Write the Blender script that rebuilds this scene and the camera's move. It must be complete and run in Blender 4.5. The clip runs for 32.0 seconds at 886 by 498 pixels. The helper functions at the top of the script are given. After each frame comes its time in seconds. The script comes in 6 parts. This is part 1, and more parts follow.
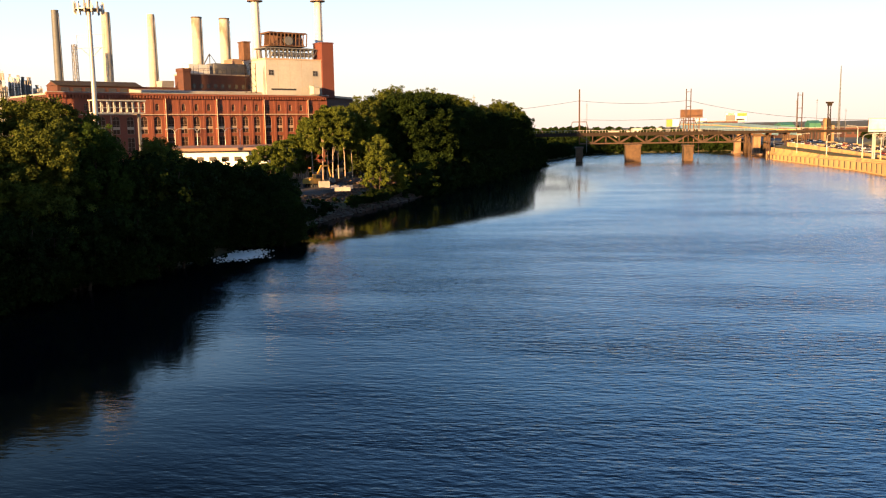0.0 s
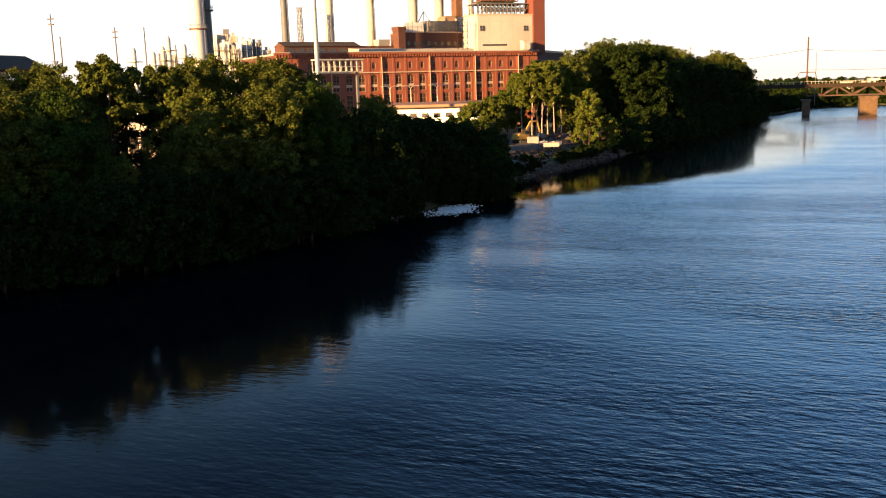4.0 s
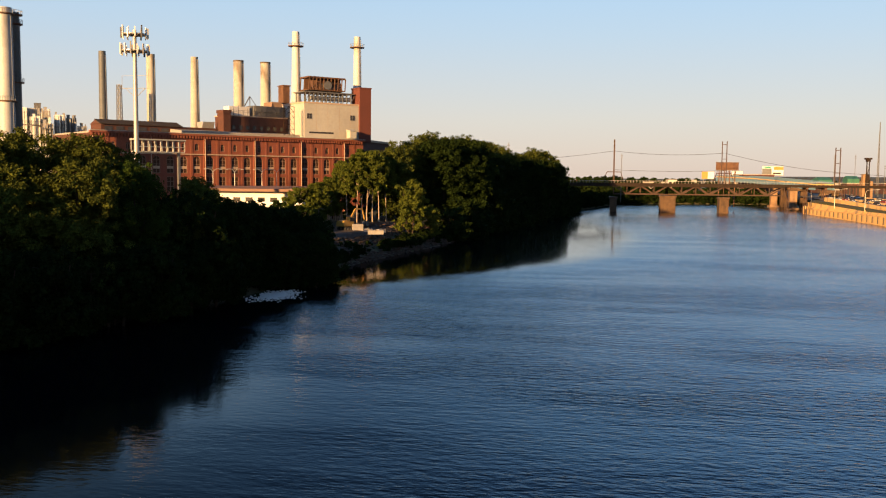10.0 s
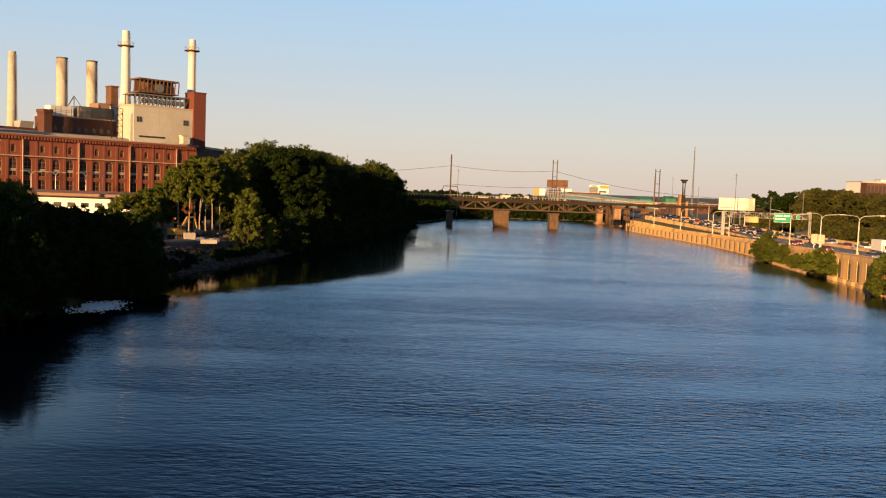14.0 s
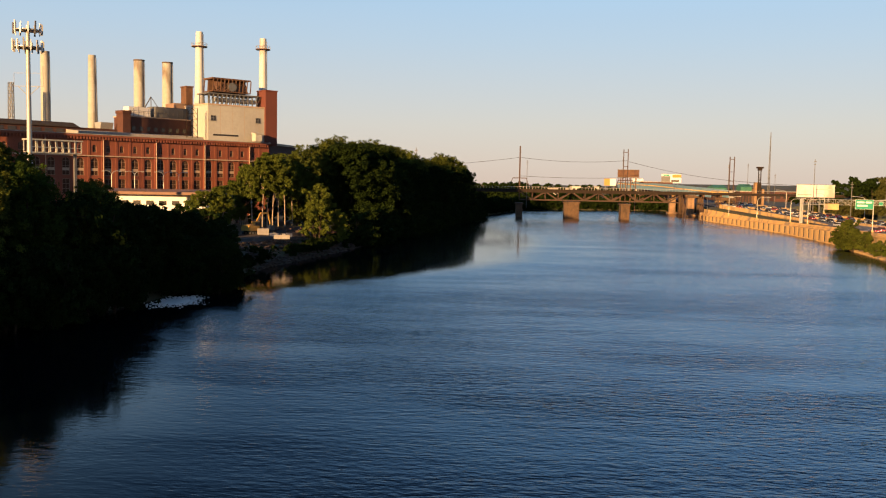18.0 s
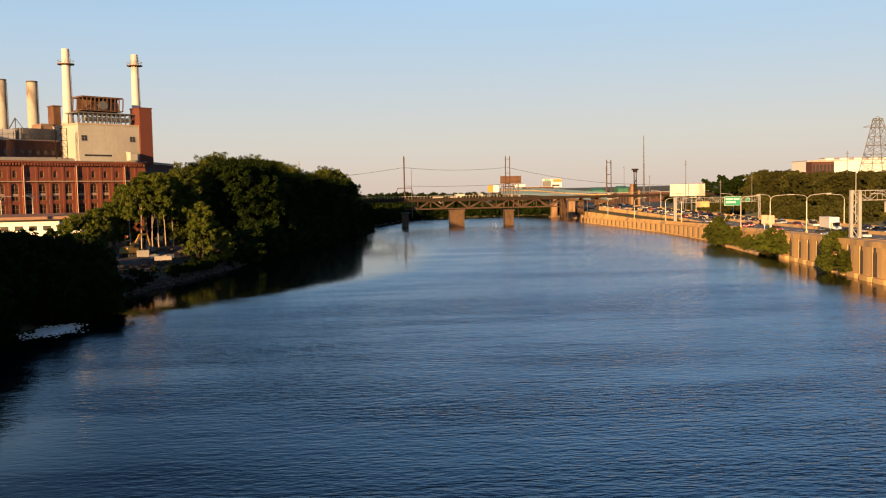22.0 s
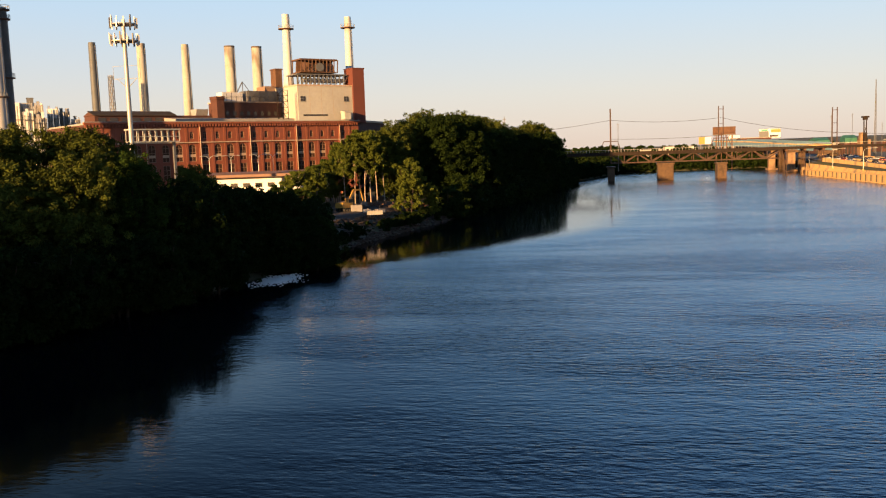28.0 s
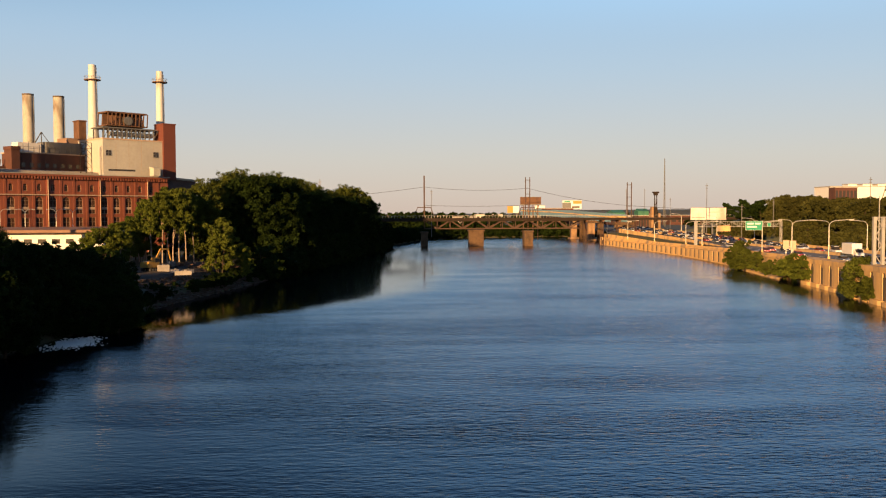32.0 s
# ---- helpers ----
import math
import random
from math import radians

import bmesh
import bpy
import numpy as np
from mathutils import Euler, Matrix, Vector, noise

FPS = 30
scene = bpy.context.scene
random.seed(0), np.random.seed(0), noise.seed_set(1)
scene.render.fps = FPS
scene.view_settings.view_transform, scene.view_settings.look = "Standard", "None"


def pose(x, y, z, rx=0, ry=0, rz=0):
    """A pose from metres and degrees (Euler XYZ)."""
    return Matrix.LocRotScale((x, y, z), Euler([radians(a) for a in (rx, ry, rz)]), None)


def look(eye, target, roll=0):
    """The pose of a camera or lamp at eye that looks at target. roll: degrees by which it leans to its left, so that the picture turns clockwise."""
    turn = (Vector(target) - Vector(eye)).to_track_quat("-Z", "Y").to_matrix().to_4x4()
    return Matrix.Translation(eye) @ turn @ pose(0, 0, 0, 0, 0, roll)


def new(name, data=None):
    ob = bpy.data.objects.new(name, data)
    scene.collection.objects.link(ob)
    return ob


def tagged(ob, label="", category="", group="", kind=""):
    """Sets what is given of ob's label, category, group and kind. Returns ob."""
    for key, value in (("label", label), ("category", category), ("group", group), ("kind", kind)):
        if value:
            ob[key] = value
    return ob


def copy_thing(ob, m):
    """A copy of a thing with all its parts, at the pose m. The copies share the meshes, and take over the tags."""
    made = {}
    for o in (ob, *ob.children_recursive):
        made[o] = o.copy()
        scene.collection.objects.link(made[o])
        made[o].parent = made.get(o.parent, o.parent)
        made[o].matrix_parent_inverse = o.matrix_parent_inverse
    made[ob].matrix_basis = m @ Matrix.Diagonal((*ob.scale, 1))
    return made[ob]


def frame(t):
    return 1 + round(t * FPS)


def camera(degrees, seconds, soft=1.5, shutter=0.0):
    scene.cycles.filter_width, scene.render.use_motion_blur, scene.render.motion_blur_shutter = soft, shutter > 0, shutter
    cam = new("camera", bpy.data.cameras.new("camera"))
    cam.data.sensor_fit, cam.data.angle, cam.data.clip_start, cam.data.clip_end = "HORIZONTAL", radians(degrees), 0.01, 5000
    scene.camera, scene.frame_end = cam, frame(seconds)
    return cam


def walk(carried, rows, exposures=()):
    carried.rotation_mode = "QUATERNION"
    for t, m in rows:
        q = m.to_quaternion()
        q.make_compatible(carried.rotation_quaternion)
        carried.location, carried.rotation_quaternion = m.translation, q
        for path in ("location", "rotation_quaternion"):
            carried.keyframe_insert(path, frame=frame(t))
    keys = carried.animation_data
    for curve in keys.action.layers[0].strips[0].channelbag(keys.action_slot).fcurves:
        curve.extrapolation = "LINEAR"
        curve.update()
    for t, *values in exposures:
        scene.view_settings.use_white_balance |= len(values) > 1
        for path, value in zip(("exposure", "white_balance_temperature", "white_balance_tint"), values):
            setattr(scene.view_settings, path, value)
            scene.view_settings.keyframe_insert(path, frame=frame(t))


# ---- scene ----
# seconds, stops
EXPOSURES = [(0.0, 2.15), (0.5, 2.05), (1.0, 1.42), (1.6, 2.15), (2.5, 2.45), (5.0, 2.12), (6.0, 1.72), (9.0, 1.55), (13.0, 1.45), (23.0, 1.41), (24.0, 1.44), (25.0, 1.57), (28.0, 1.63), (30.0, 1.58), (31.0, 1.4), (32.0, 1.3)]
cam = camera(52.48, 32.0, 1.15)
EYE = (0.0, 0.0, 18.0)
# The camera stands on a bridge over the river and only turns: seconds, tilt, lean, heading
TURNS = [
    (0, 82.322, 0.863, 7.717), (0.5, 82.984, 0.762, 5.276), (1, 83.290, 2.327, 18.991),
    (1.5, 81.555, 0.468, 28.956), (2, 80.431, 1.143, 29.371), (2.5, 79.615, 1.742, 28.417),
    (4.5, 80.398, 1.584, 17.991), (5, 81.487, 1.780, 15.293), (5.5, 82.868, 2.345, 12.747),
    (6, 83.821, 1.475, 11.208), (6.5, 84.635, 0.422, 9.680), (7, 84.818, 1.190, 9.867),
    (7.5, 84.780, -1.175, 10.665), (8, 84.644, -0.934, 12.105), (8.5, 84.580, -1.024, 11.960),
    (9, 84.629, -1.298, 12.075), (9.5, 84.950, -0.666, 11.577), (10, 85.232, -0.545, 9.894),
    (10.5, 86.516, -0.227, 6.378), (11, 86.887, 0.059, 5.800), (11.5, 87.152, 0.787, 4.202),
    (12, 86.855, -0.611, 1.739), (12.5, 86.677, -0.290, 0.772), (13, 86.352, -0.521, 0.033),
    (13.5, 86.448, -0.835, -0.437), (14, 86.215, -2.118, -0.364), (14.5, 86.317, -2.026, 0.693),
    (15, 86.111, -1.565, 1.815), (15.5, 85.893, -1.262, 2.820), (17.5, 85.504, -0.931, 4.266),
    (18, 85.626, -1.079, 4.023), (18.5, 86.390, -0.773, 3.039), (19, 86.511, -0.281, 2.295),
    (19.5, 86.678, 0.672, 1.768), (20, 86.495, 0.811, 0.674), (20.5, 86.323, 1.277, -1.030),
    (21, 86.233, 1.456, -1.688), (21.5, 86.356, 1.117, -2.598), (22, 86.313, 1.115, -3.276),
    (22.5, 86.320, 0.546, -3.724), (23, 86.187, -0.286, -3.309), (23.5, 86.035, -0.381, 1.727),
    (24, 85.721, 0.643, 4.791), (24.5, 85.694, 1.050, 6.774), (25, 85.478, 1.225, 7.594),
    (25.5, 85.192, 1.457, 8.176), (27.5, 83.856, 1.619, 9.250), (28, 83.780, 1.981, 9.676),
    (28.5, 83.691, 1.964, 9.765), (29, 83.716, 2.092, 9.498), (29.5, 84.074, 2.459, 8.223),
    (30, 84.532, 1.671, 2.322), (30.5, 84.786, 1.010, 0.395), (31, 86.440, 0.286, -0.774),
    (31.5, 87.371, 0.522, -1.970), (32, 87.582, 0.191, -2.024),
]
walk(cam, [(t, pose(*EYE, rx, ry, rz)) for t, rx, ry, rz in TURNS], EXPOSURES)

# ---------------------------------------------------------------- light
SUN_EL, SUN_AZ = 9.0, 204.0      # degrees; azimuth clockwise from +y, so the sun stands behind the camera, a little to its left
world = bpy.data.worlds.new("world")
scene.world = world
world.use_nodes = True
wn = world.node_tree
sky = wn.nodes.new("ShaderNodeTexSky")
sky.sky_type, sky.sun_disc = "NISHITA", False
sky.sun_elevation, sky.sun_rotation = radians(SUN_EL), radians(SUN_AZ)
sky.air_density, sky.dust_density, sky.ozone_density = 1.0, 0.8, 2.0
# morning haze: pale rose at the horizon, thinning upwards, all the way round
wco, wsep, wramp, wmix, wgain = (wn.nodes.new("ShaderNode" + k) for k in ("TexCoord", "SeparateXYZ", "ValToRGB", "Mix", "VectorMath"))
wn.links.new(wco.outputs["Generated"], wsep.inputs[0])
wn.links.new(wsep.outputs["Z"], wramp.inputs[0])
for k, (at_z, col) in enumerate(((0.0, (0.28, 0.226, 0.195)), (1.0, (0.006, 0.025, 0.09)), (0.06, (0.262, 0.245, 0.23)), (0.15, (0.2, 0.247, 0.295)), (0.25, (0.145, 0.24, 0.345)), (0.34, (0.155, 0.33, 0.58)), (0.45, (0.11, 0.275, 0.57)), (0.7, (0.045, 0.14, 0.37)))):
    e = wramp.color_ramp.elements[0] if k == 0 else wramp.color_ramp.elements[1] if k == 1 else wramp.color_ramp.elements.new(at_z)
    e.position, e.color = at_z, (*col, 1)
wgain.operation = "SCALE"
wgain.inputs["Scale"].default_value = 0.055
wn.links.new(sky.outputs[0], wgain.inputs[0])
wmix.data_type = "RGBA"
wmix.inputs["Factor"].default_value = 0.85
wn.links.new(wgain.outputs[0], wmix.inputs["A"])
# high up, away from the haze, the sky is darkest at a right angle to the sun
wdot, wsq, wup, wfac, wdim = (wn.nodes.new("ShaderNode" + k) for k in ("VectorMath", "Math", "MapRange", "Mix", "VectorMath"))
wdot.operation, wdim.operation, wsq.operation = "DOT_PRODUCT", "SCALE", "MULTIPLY_ADD"
wn.links.new(wco.outputs["Generated"], wdot.inputs[0])
wdot.inputs[1].default_value = (1.15 * math.sin(radians(SUN_AZ)), 1.15 * math.cos(radians(SUN_AZ)), 0)
wabs = wn.nodes.new("ShaderNodeMath")
wabs.operation = "MULTIPLY"
wn.links.new(wdot.outputs["Value"], wabs.inputs[0])
wn.links.new(wdot.outputs["Value"], wabs.inputs[1])
wn.links.new(wabs.outputs[0], wsq.inputs[0])
wn.links.new(wabs.outputs[0], wsq.inputs[1])
wsq.inputs[2].default_value = 0.07
wup.interpolation_type = "SMOOTHSTEP"
for key, val in (("From Min", 0.17), ("From Max", 0.36), ("To Min", 0.0), ("To Max", 1.0)):
    wup.inputs[key].default_value = val
wn.links.new(wsep.outputs["Z"], wup.inputs["Value"])
wn.links.new(wup.outputs[0], wfac.inputs["Factor"])
wfac.inputs["A"].default_value = 1.0
wn.links.new(wsq.outputs[0], wfac.inputs["B"])
wn.links.new(wramp.outputs[0], wdim.inputs[0])
wn.links.new(wfac.outputs["Result"], wdim.inputs["Scale"])
wn.links.new(wdim.outputs[0], wmix.inputs["B"])
wn.links.new(wmix.outputs["Result"], wn.nodes["Background"].inputs[0])
wn.nodes["Background"].inputs[1].default_value = 1.0
sun = new("sun", bpy.data.lights.new("sun", "SUN"))
sun.data.energy, sun.data.angle, sun.data.color = 5.0, radians(0.6), (1.0, 0.57, 0.22)
sa, se = radians(SUN_AZ), radians(SUN_EL)
TO_SUN = Vector((math.sin(sa) * math.cos(se), math.cos(sa) * math.cos(se), math.sin(se)))
sun.matrix_world = look(TO_SUN * 900, (0, 0, 0))


# ---------------------------------------------------------------- materials
def material(name, a, b, scale=1.0, rough=0.8, metal=0.0, bump=0.3, fine=8.0, c=None, spread=0.0, spec=0.4):
    """Two scales of noise between colours a and b, stains of c, fine relief."""
    m = bpy.data.materials.new(name)
    m.use_nodes = True
    nt = m.node_tree
    N, L = nt.nodes, nt.links
    p = N["Principled BSDF"]
    p.inputs["Roughness"].default_value, p.inputs["Metallic"].default_value = rough, metal
    p.inputs["Specular IOR Level"].default_value = spec
    co = N.new("ShaderNodeTexCoord")
    big = N.new("ShaderNodeTexNoise")
    big.inputs["Scale"].default_value, big.inputs["Detail"].default_value, big.inputs["Roughness"].default_value = scale, 6, 0.65
    small = N.new("ShaderNodeTexNoise")
    small.inputs["Scale"].default_value, small.inputs["Detail"].default_value = scale * fine, 4
    L.new(co.outputs["Object"], big.inputs["Vector"])
    L.new(co.outputs["Object"], small.inputs["Vector"])
    ramp = N.new("ShaderNodeValToRGB")
    ramp.color_ramp.elements[0].position, ramp.color_ramp.elements[1].position = 0.3, 0.72
    ramp.color_ramp.elements[0].color, ramp.color_ramp.elements[1].color = (*a, 1), (*b, 1)
    mixv = N.new("ShaderNodeMath")
    mixv.operation = "MULTIPLY_ADD"
    mixv.inputs[1].default_value = 0.45
    L.new(small.outputs["Fac"], mixv.inputs[0])
    half = N.new("ShaderNodeMath")
    half.operation = "MULTIPLY"
    half.inputs[1].default_value = 0.55
    L.new(big.outputs["Fac"], half.inputs[0])
    L.new(half.outputs[0], mixv.inputs[2])
    L.new(mixv.outputs[0], ramp.inputs[0])
    out = ramp.outputs[0]
    if c:
        st = N.new("ShaderNodeTexNoise")
        st.inputs["Scale"].default_value, st.inputs["Detail"].default_value = scale * 0.6, 8
        mp = N.new("ShaderNodeMapping")
        mp.inputs["Scale"].default_value, mp.inputs["Location"].default_value = (1.1, 1.1, 0.4), (7.1, 3.3, 1.9)
        L.new(co.outputs["Object"], mp.inputs["Vector"])
        L.new(mp.outputs[0], st.inputs["Vector"])
        r2 = N.new("ShaderNodeValToRGB")
        r2.color_ramp.elements[0].position, r2.color_ramp.elements[1].position = 0.5, 0.68
        L.new(st.outputs["Fac"], r2.inputs[0])
        mx = N.new("ShaderNodeMix")
        mx.data_type = "RGBA"
        mx.inputs["B"].default_value = (*c, 1)
        L.new(r2.outputs[0], mx.inputs["Factor"])
        L.new(out, mx.inputs["A"])
        out = mx.outputs["Result"]
    if spread:
        inf = N.new("ShaderNodeObjectInfo")
        hs = N.new("ShaderNodeHueSaturation")
        mr = N.new("ShaderNodeMapRange")
        mr.inputs["To Min"].default_value, mr.inputs["To Max"].default_value = 1 - spread, 1 + spread
        L.new(inf.outputs["Random"], mr.inputs["Value"])
        L.new(mr.outputs[0], hs.inputs["Value"])
        L.new(out, hs.inputs["Color"])
        out = hs.outputs[0]
    L.new(out, p.inputs["Base Color"])
    if bump:
        bp = N.new("ShaderNodeBump")
        bp.inputs["Strength"].default_value, bp.inputs["Distance"].default_value = bump, 0.05
        L.new(small.outputs["Fac"], bp.inputs["Height"])
        L.new(bp.outputs[0], p.inputs["Normal"])
    return m


def leaf_material(name, a, b):
    """Leaves: colour by leaf and by tree, light shines through a little."""
    m = bpy.data.materials.new(name)
    m.use_nodes = True
    N, L = m.node_tree.nodes, m.node_tree.links
    p = N["Principled BSDF"]
    p.inputs["Roughness"].default_value, p.inputs["Specular IOR Level"].default_value = 0.8, 0.03
    geo, inf, co = N.new("ShaderNodeNewGeometry"), N.new("ShaderNodeObjectInfo"), N.new("ShaderNodeTexCoord")
    no = N.new("ShaderNodeTexNoise")
    no.inputs["Scale"].default_value, no.inputs["Detail"].default_value = 0.35, 3
    L.new(co.outputs["Object"], no.inputs["Vector"])
    add = N.new("ShaderNodeMath")
    add.operation = "MULTIPLY_ADD"
    add.inputs[1].default_value = 0.3
    L.new(geo.outputs["Random Per Island"], add.inputs[0])
    sub = N.new("ShaderNodeMath")
    sub.operation = "MULTIPLY_ADD"
    sub.inputs[1].default_value, sub.inputs[2].default_value = 1.3, -0.3
    L.new(no.outputs["Fac"], sub.inputs[0])
    L.new(sub.outputs[0], add.inputs[2])
    ramp = N.new("ShaderNodeValToRGB")
    ramp.color_ramp.elements[0].color, ramp.color_ramp.elements[1].color = (*a, 1), (*b, 1)
    L.new(add.outputs[0], ramp.inputs[0])
    hs, mr = N.new("ShaderNodeHueSaturation"), N.new("ShaderNodeMapRange")
    mr.inputs["To Min"].default_value, mr.inputs["To Max"].default_value = 0.75, 1.2
    L.new(inf.outputs["Random"], mr.inputs["Value"])
    L.new(mr.outputs[0], hs.inputs["Value"])
    L.new(ramp.outputs[0], hs.inputs["Color"])
    L.new(hs.outputs[0], p.inputs["Base Color"])
    tr = N.new("ShaderNodeBsdfTranslucent")
    L.new(hs.outputs[0], tr.inputs["Color"])
    ms = N.new("ShaderNodeMixShader")
    ms.inputs[0].default_value = 0.18
    L.new(p.outputs[0], ms.inputs[1])
    L.new(tr.outputs[0], ms.inputs[2])
    L.new(ms.outputs[0], N["Material Output"].inputs["Surface"])
    return m


# ripples: grain along and across the crests, turn, detail, height, strength
WAVES = ((1.5, 3.4, 14, 2, 0.06, 1.0), (0.7, 1.6, -9, 2, 0.13, 1.0), (0.26, 0.6, 8, 2, 0.24, 0.4), (0.08, 0.2, -6, 2, 0.4, 0.2))
GUST_MIN, LEAN = 0.6, (-0.01, -0.1, 0)


def water_material():
    m = bpy.data.materials.new("river_water")
    m.use_nodes = True
    N, L = m.node_tree.nodes, m.node_tree.links

    def math_node(kind, x, y, z=None):
        n = N.new("ShaderNodeMath")
        n.operation = kind
        for k, v in enumerate((x, y, z)):
            if v is None:
                continue
            if isinstance(v, (int, float)):
                n.inputs[k].default_value = v
            else:
                L.new(v, n.inputs[k])
        return n.outputs[0]

    def span(value, a, b, c, d, smooth=True):
        n = N.new("ShaderNodeMapRange")
        n.interpolation_type = "SMOOTHSTEP" if smooth else "LINEAR"
        for key, v in (("From Min", a), ("From Max", b), ("To Min", c), ("To Max", d)):
            n.inputs[key].default_value = v
        L.new(value, n.inputs["Value"])
        return n.outputs[0]

    def grain(sx, sy, turn, detail):
        mp, no = N.new("ShaderNodeMapping"), N.new("ShaderNodeTexNoise")
        mp.inputs["Rotation"].default_value, mp.inputs["Scale"].default_value = (0, 0, radians(turn)), (sx, sy, sx)
        no.inputs["Scale"].default_value, no.inputs["Detail"].default_value = 1.0, detail
        L.new(co.outputs["Object"], mp.inputs["Vector"])
        L.new(mp.outputs[0], no.inputs["Vector"])
        return no.outputs["Fac"]

    p = N["Principled BSDF"]
    p.inputs["Base Color"].default_value, p.inputs["IOR"].default_value = (0.0003, 0.001, 0.003, 1), 1.33
    co, sep = N.new("ShaderNodeTexCoord"), N.new("ShaderNodeSeparateXYZ")
    L.new(co.outputs["Object"], sep.inputs[0])
    # the wooded bank shelters a strip of water some twenty metres wide; further out the breeze gets up
    off = math_node("MULTIPLY_ADD", sep.outputs["Y"], -0.137, sep.outputs["X"])
    off = math_node("ADD", off, span(sep.outputs["Y"], 250, 400, 0.0, 34.0))
    # a gap in the wood lets the wind reach the water off the clearing
    off = math_node("ADD", off, math_node("MULTIPLY", span(sep.outputs["Y"], 60, 110, 0.0, 32.0), span(sep.outputs["Y"], 116, 208, 1.0, -0.22)))
    lee = math_node("ADD", span(off, -47, -20, 0.02, 0.4), span(off, -36, 12, 0.0, 0.6))
    # past the wood the reach by the railway bridge is open again; under the near wall the water lies still
    lee = math_node("MAXIMUM", lee, span(sep.outputs["Y"], 415, 455, 0.0, 0.8))
    wall_side = math_node("MAXIMUM", span(sep.outputs["X"], 58, 86, 1.0, 0.22), span(sep.outputs["Y"], 190, 320, 0.0, 0.9))
    wind = math_node("MULTIPLY", lee, wall_side)
    # gusts and slicks lie in streaks across the stream
    gust = span(math_node("ADD", math_node("MULTIPLY", grain(0.012, 0.05, 6, 3), 0.6), math_node("MULTIPLY", grain(0.05, 0.16, -5, 3), 0.4)), 0.36, 0.66, GUST_MIN, 1.35)
    rough_water = math_node("MULTIPLY", wind, gust)
    far = span(sep.outputs["Y"], 60, 480, 1.0, 0.8, False)
    height = math_node("MULTIPLY", rough_water, far)
    last = None
    for sx, sy, turn, detail, dist, strength in WAVES:
        bp = N.new("ShaderNodeBump")
        bp.inputs["Distance"].default_value = dist
        L.new(grain(sx, sy, turn, detail), bp.inputs["Height"])
        L.new(math_node("MULTIPLY", height, strength), bp.inputs["Strength"])
        if last:
            L.new(last.outputs[0], bp.inputs["Normal"])
        last = bp
    # wavelets too small to see make the open reach duller
    L.new(math_node("MULTIPLY_ADD", span(sep.outputs["Y"], 20, 330, 0.04, 0.08, False), wind, 0.075), p.inputs["Roughness"])
    # the breeze blows upriver, so the visible faces of the wavelets lean downriver
    lean, add, unit = (N.new("ShaderNodeVectorMath") for _ in range(3))
    lean.operation, add.operation, unit.operation = "SCALE", "ADD", "NORMALIZE"
    lean.inputs[0].default_value = LEAN
    L.new(math_node("MULTIPLY", math_node("MULTIPLY", gust, math_node("MULTIPLY", wall_side, math_node("MAXIMUM", span(lee, 0.04, 0.45, 0.0, 1.0), span(sep.outputs["Y"], 330, 400, 0.0, 0.9)))), span(sep.outputs["Y"], 110, 400, 1.0, 0.42)), lean.inputs["Scale"])
    L.new(last.outputs[0], add.inputs[0])
    L.new(lean.outputs[0], add.inputs[1])
    L.new(add.outputs[0], unit.inputs[0])
    L.new(unit.outputs[0], p.inputs["Normal"])
    return m


def glass_material(name, tint, rough=0.08):
    m = bpy.data.materials.new(name)
    m.use_nodes = True
    p = m.node_tree.nodes["Principled BSDF"]
    p.inputs["Base Color"].default_value = (*tint, 1)
    p.inputs["Roughness"].default_value, p.inputs["IOR"].default_value = rough, 1.5
    return m


WATER = water_material()
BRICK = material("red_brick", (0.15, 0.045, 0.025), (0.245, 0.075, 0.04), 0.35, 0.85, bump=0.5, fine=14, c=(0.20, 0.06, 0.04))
BRICK_DARK = material("dark_brick", (0.045, 0.02, 0.014), (0.10, 0.038, 0.027), 0.4, 0.9, bump=0.5, fine=12)
BRICK_PLAIN = material("flat_red_brick", (0.09, 0.027, 0.019), (0.125, 0.036, 0.025), 0.25, 0.85, fine=20)
STONE = material("pale_stone_trim", (0.34, 0.24, 0.17), (0.45, 0.34, 0.25), 0.8, 0.85)
PANEL = material("cream_panel", (0.33, 0.315, 0.275), (0.44, 0.42, 0.37), 0.12, 0.6, bump=0.1, fine=10, c=(0.27, 0.25, 0.22))
ROOFING = material("pale_roofing", (0.22, 0.20, 0.18), (0.33, 0.30, 0.27), 0.2, 0.9)
ROOF_DARK = material("dark_roofing", (0.035, 0.028, 0.024), (0.07, 0.058, 0.05), 0.3, 0.95, spec=0.1)
STACK = material("stack_concrete", (0.26, 0.245, 0.205), (0.40, 0.38, 0.33), 0.35, 0.85, c=(0.13, 0.09, 0.06))
STACK_WHITE = material("white_painted_steel_stack", (0.40, 0.395, 0.375), (0.51, 0.50, 0.475), 0.3, 0.6, bump=0.05, c=(0.27, 0.235, 0.2))
STACK_DARK = material("dark_steel_stack", (0.055, 0.062, 0.07), (0.11, 0.115, 0.12), 0.3, 0.6, bump=0.1)
SILVER = material("galvanised_cladding", (0.31, 0.315, 0.315), (0.42, 0.42, 0.415), 0.4, 0.6, metal=0.05, bump=0.05, c=(0.22, 0.215, 0.20))
RUST = material("rusted_steel", (0.06, 0.03, 0.018), (0.15, 0.075, 0.04), 0.9, 0.85, bump=0.3, c=(0.07, 0.035, 0.025))
STEEL = material("grey_steel", (0.10, 0.10, 0.10), (0.17, 0.165, 0.16), 0.7, 0.55, metal=0.3)
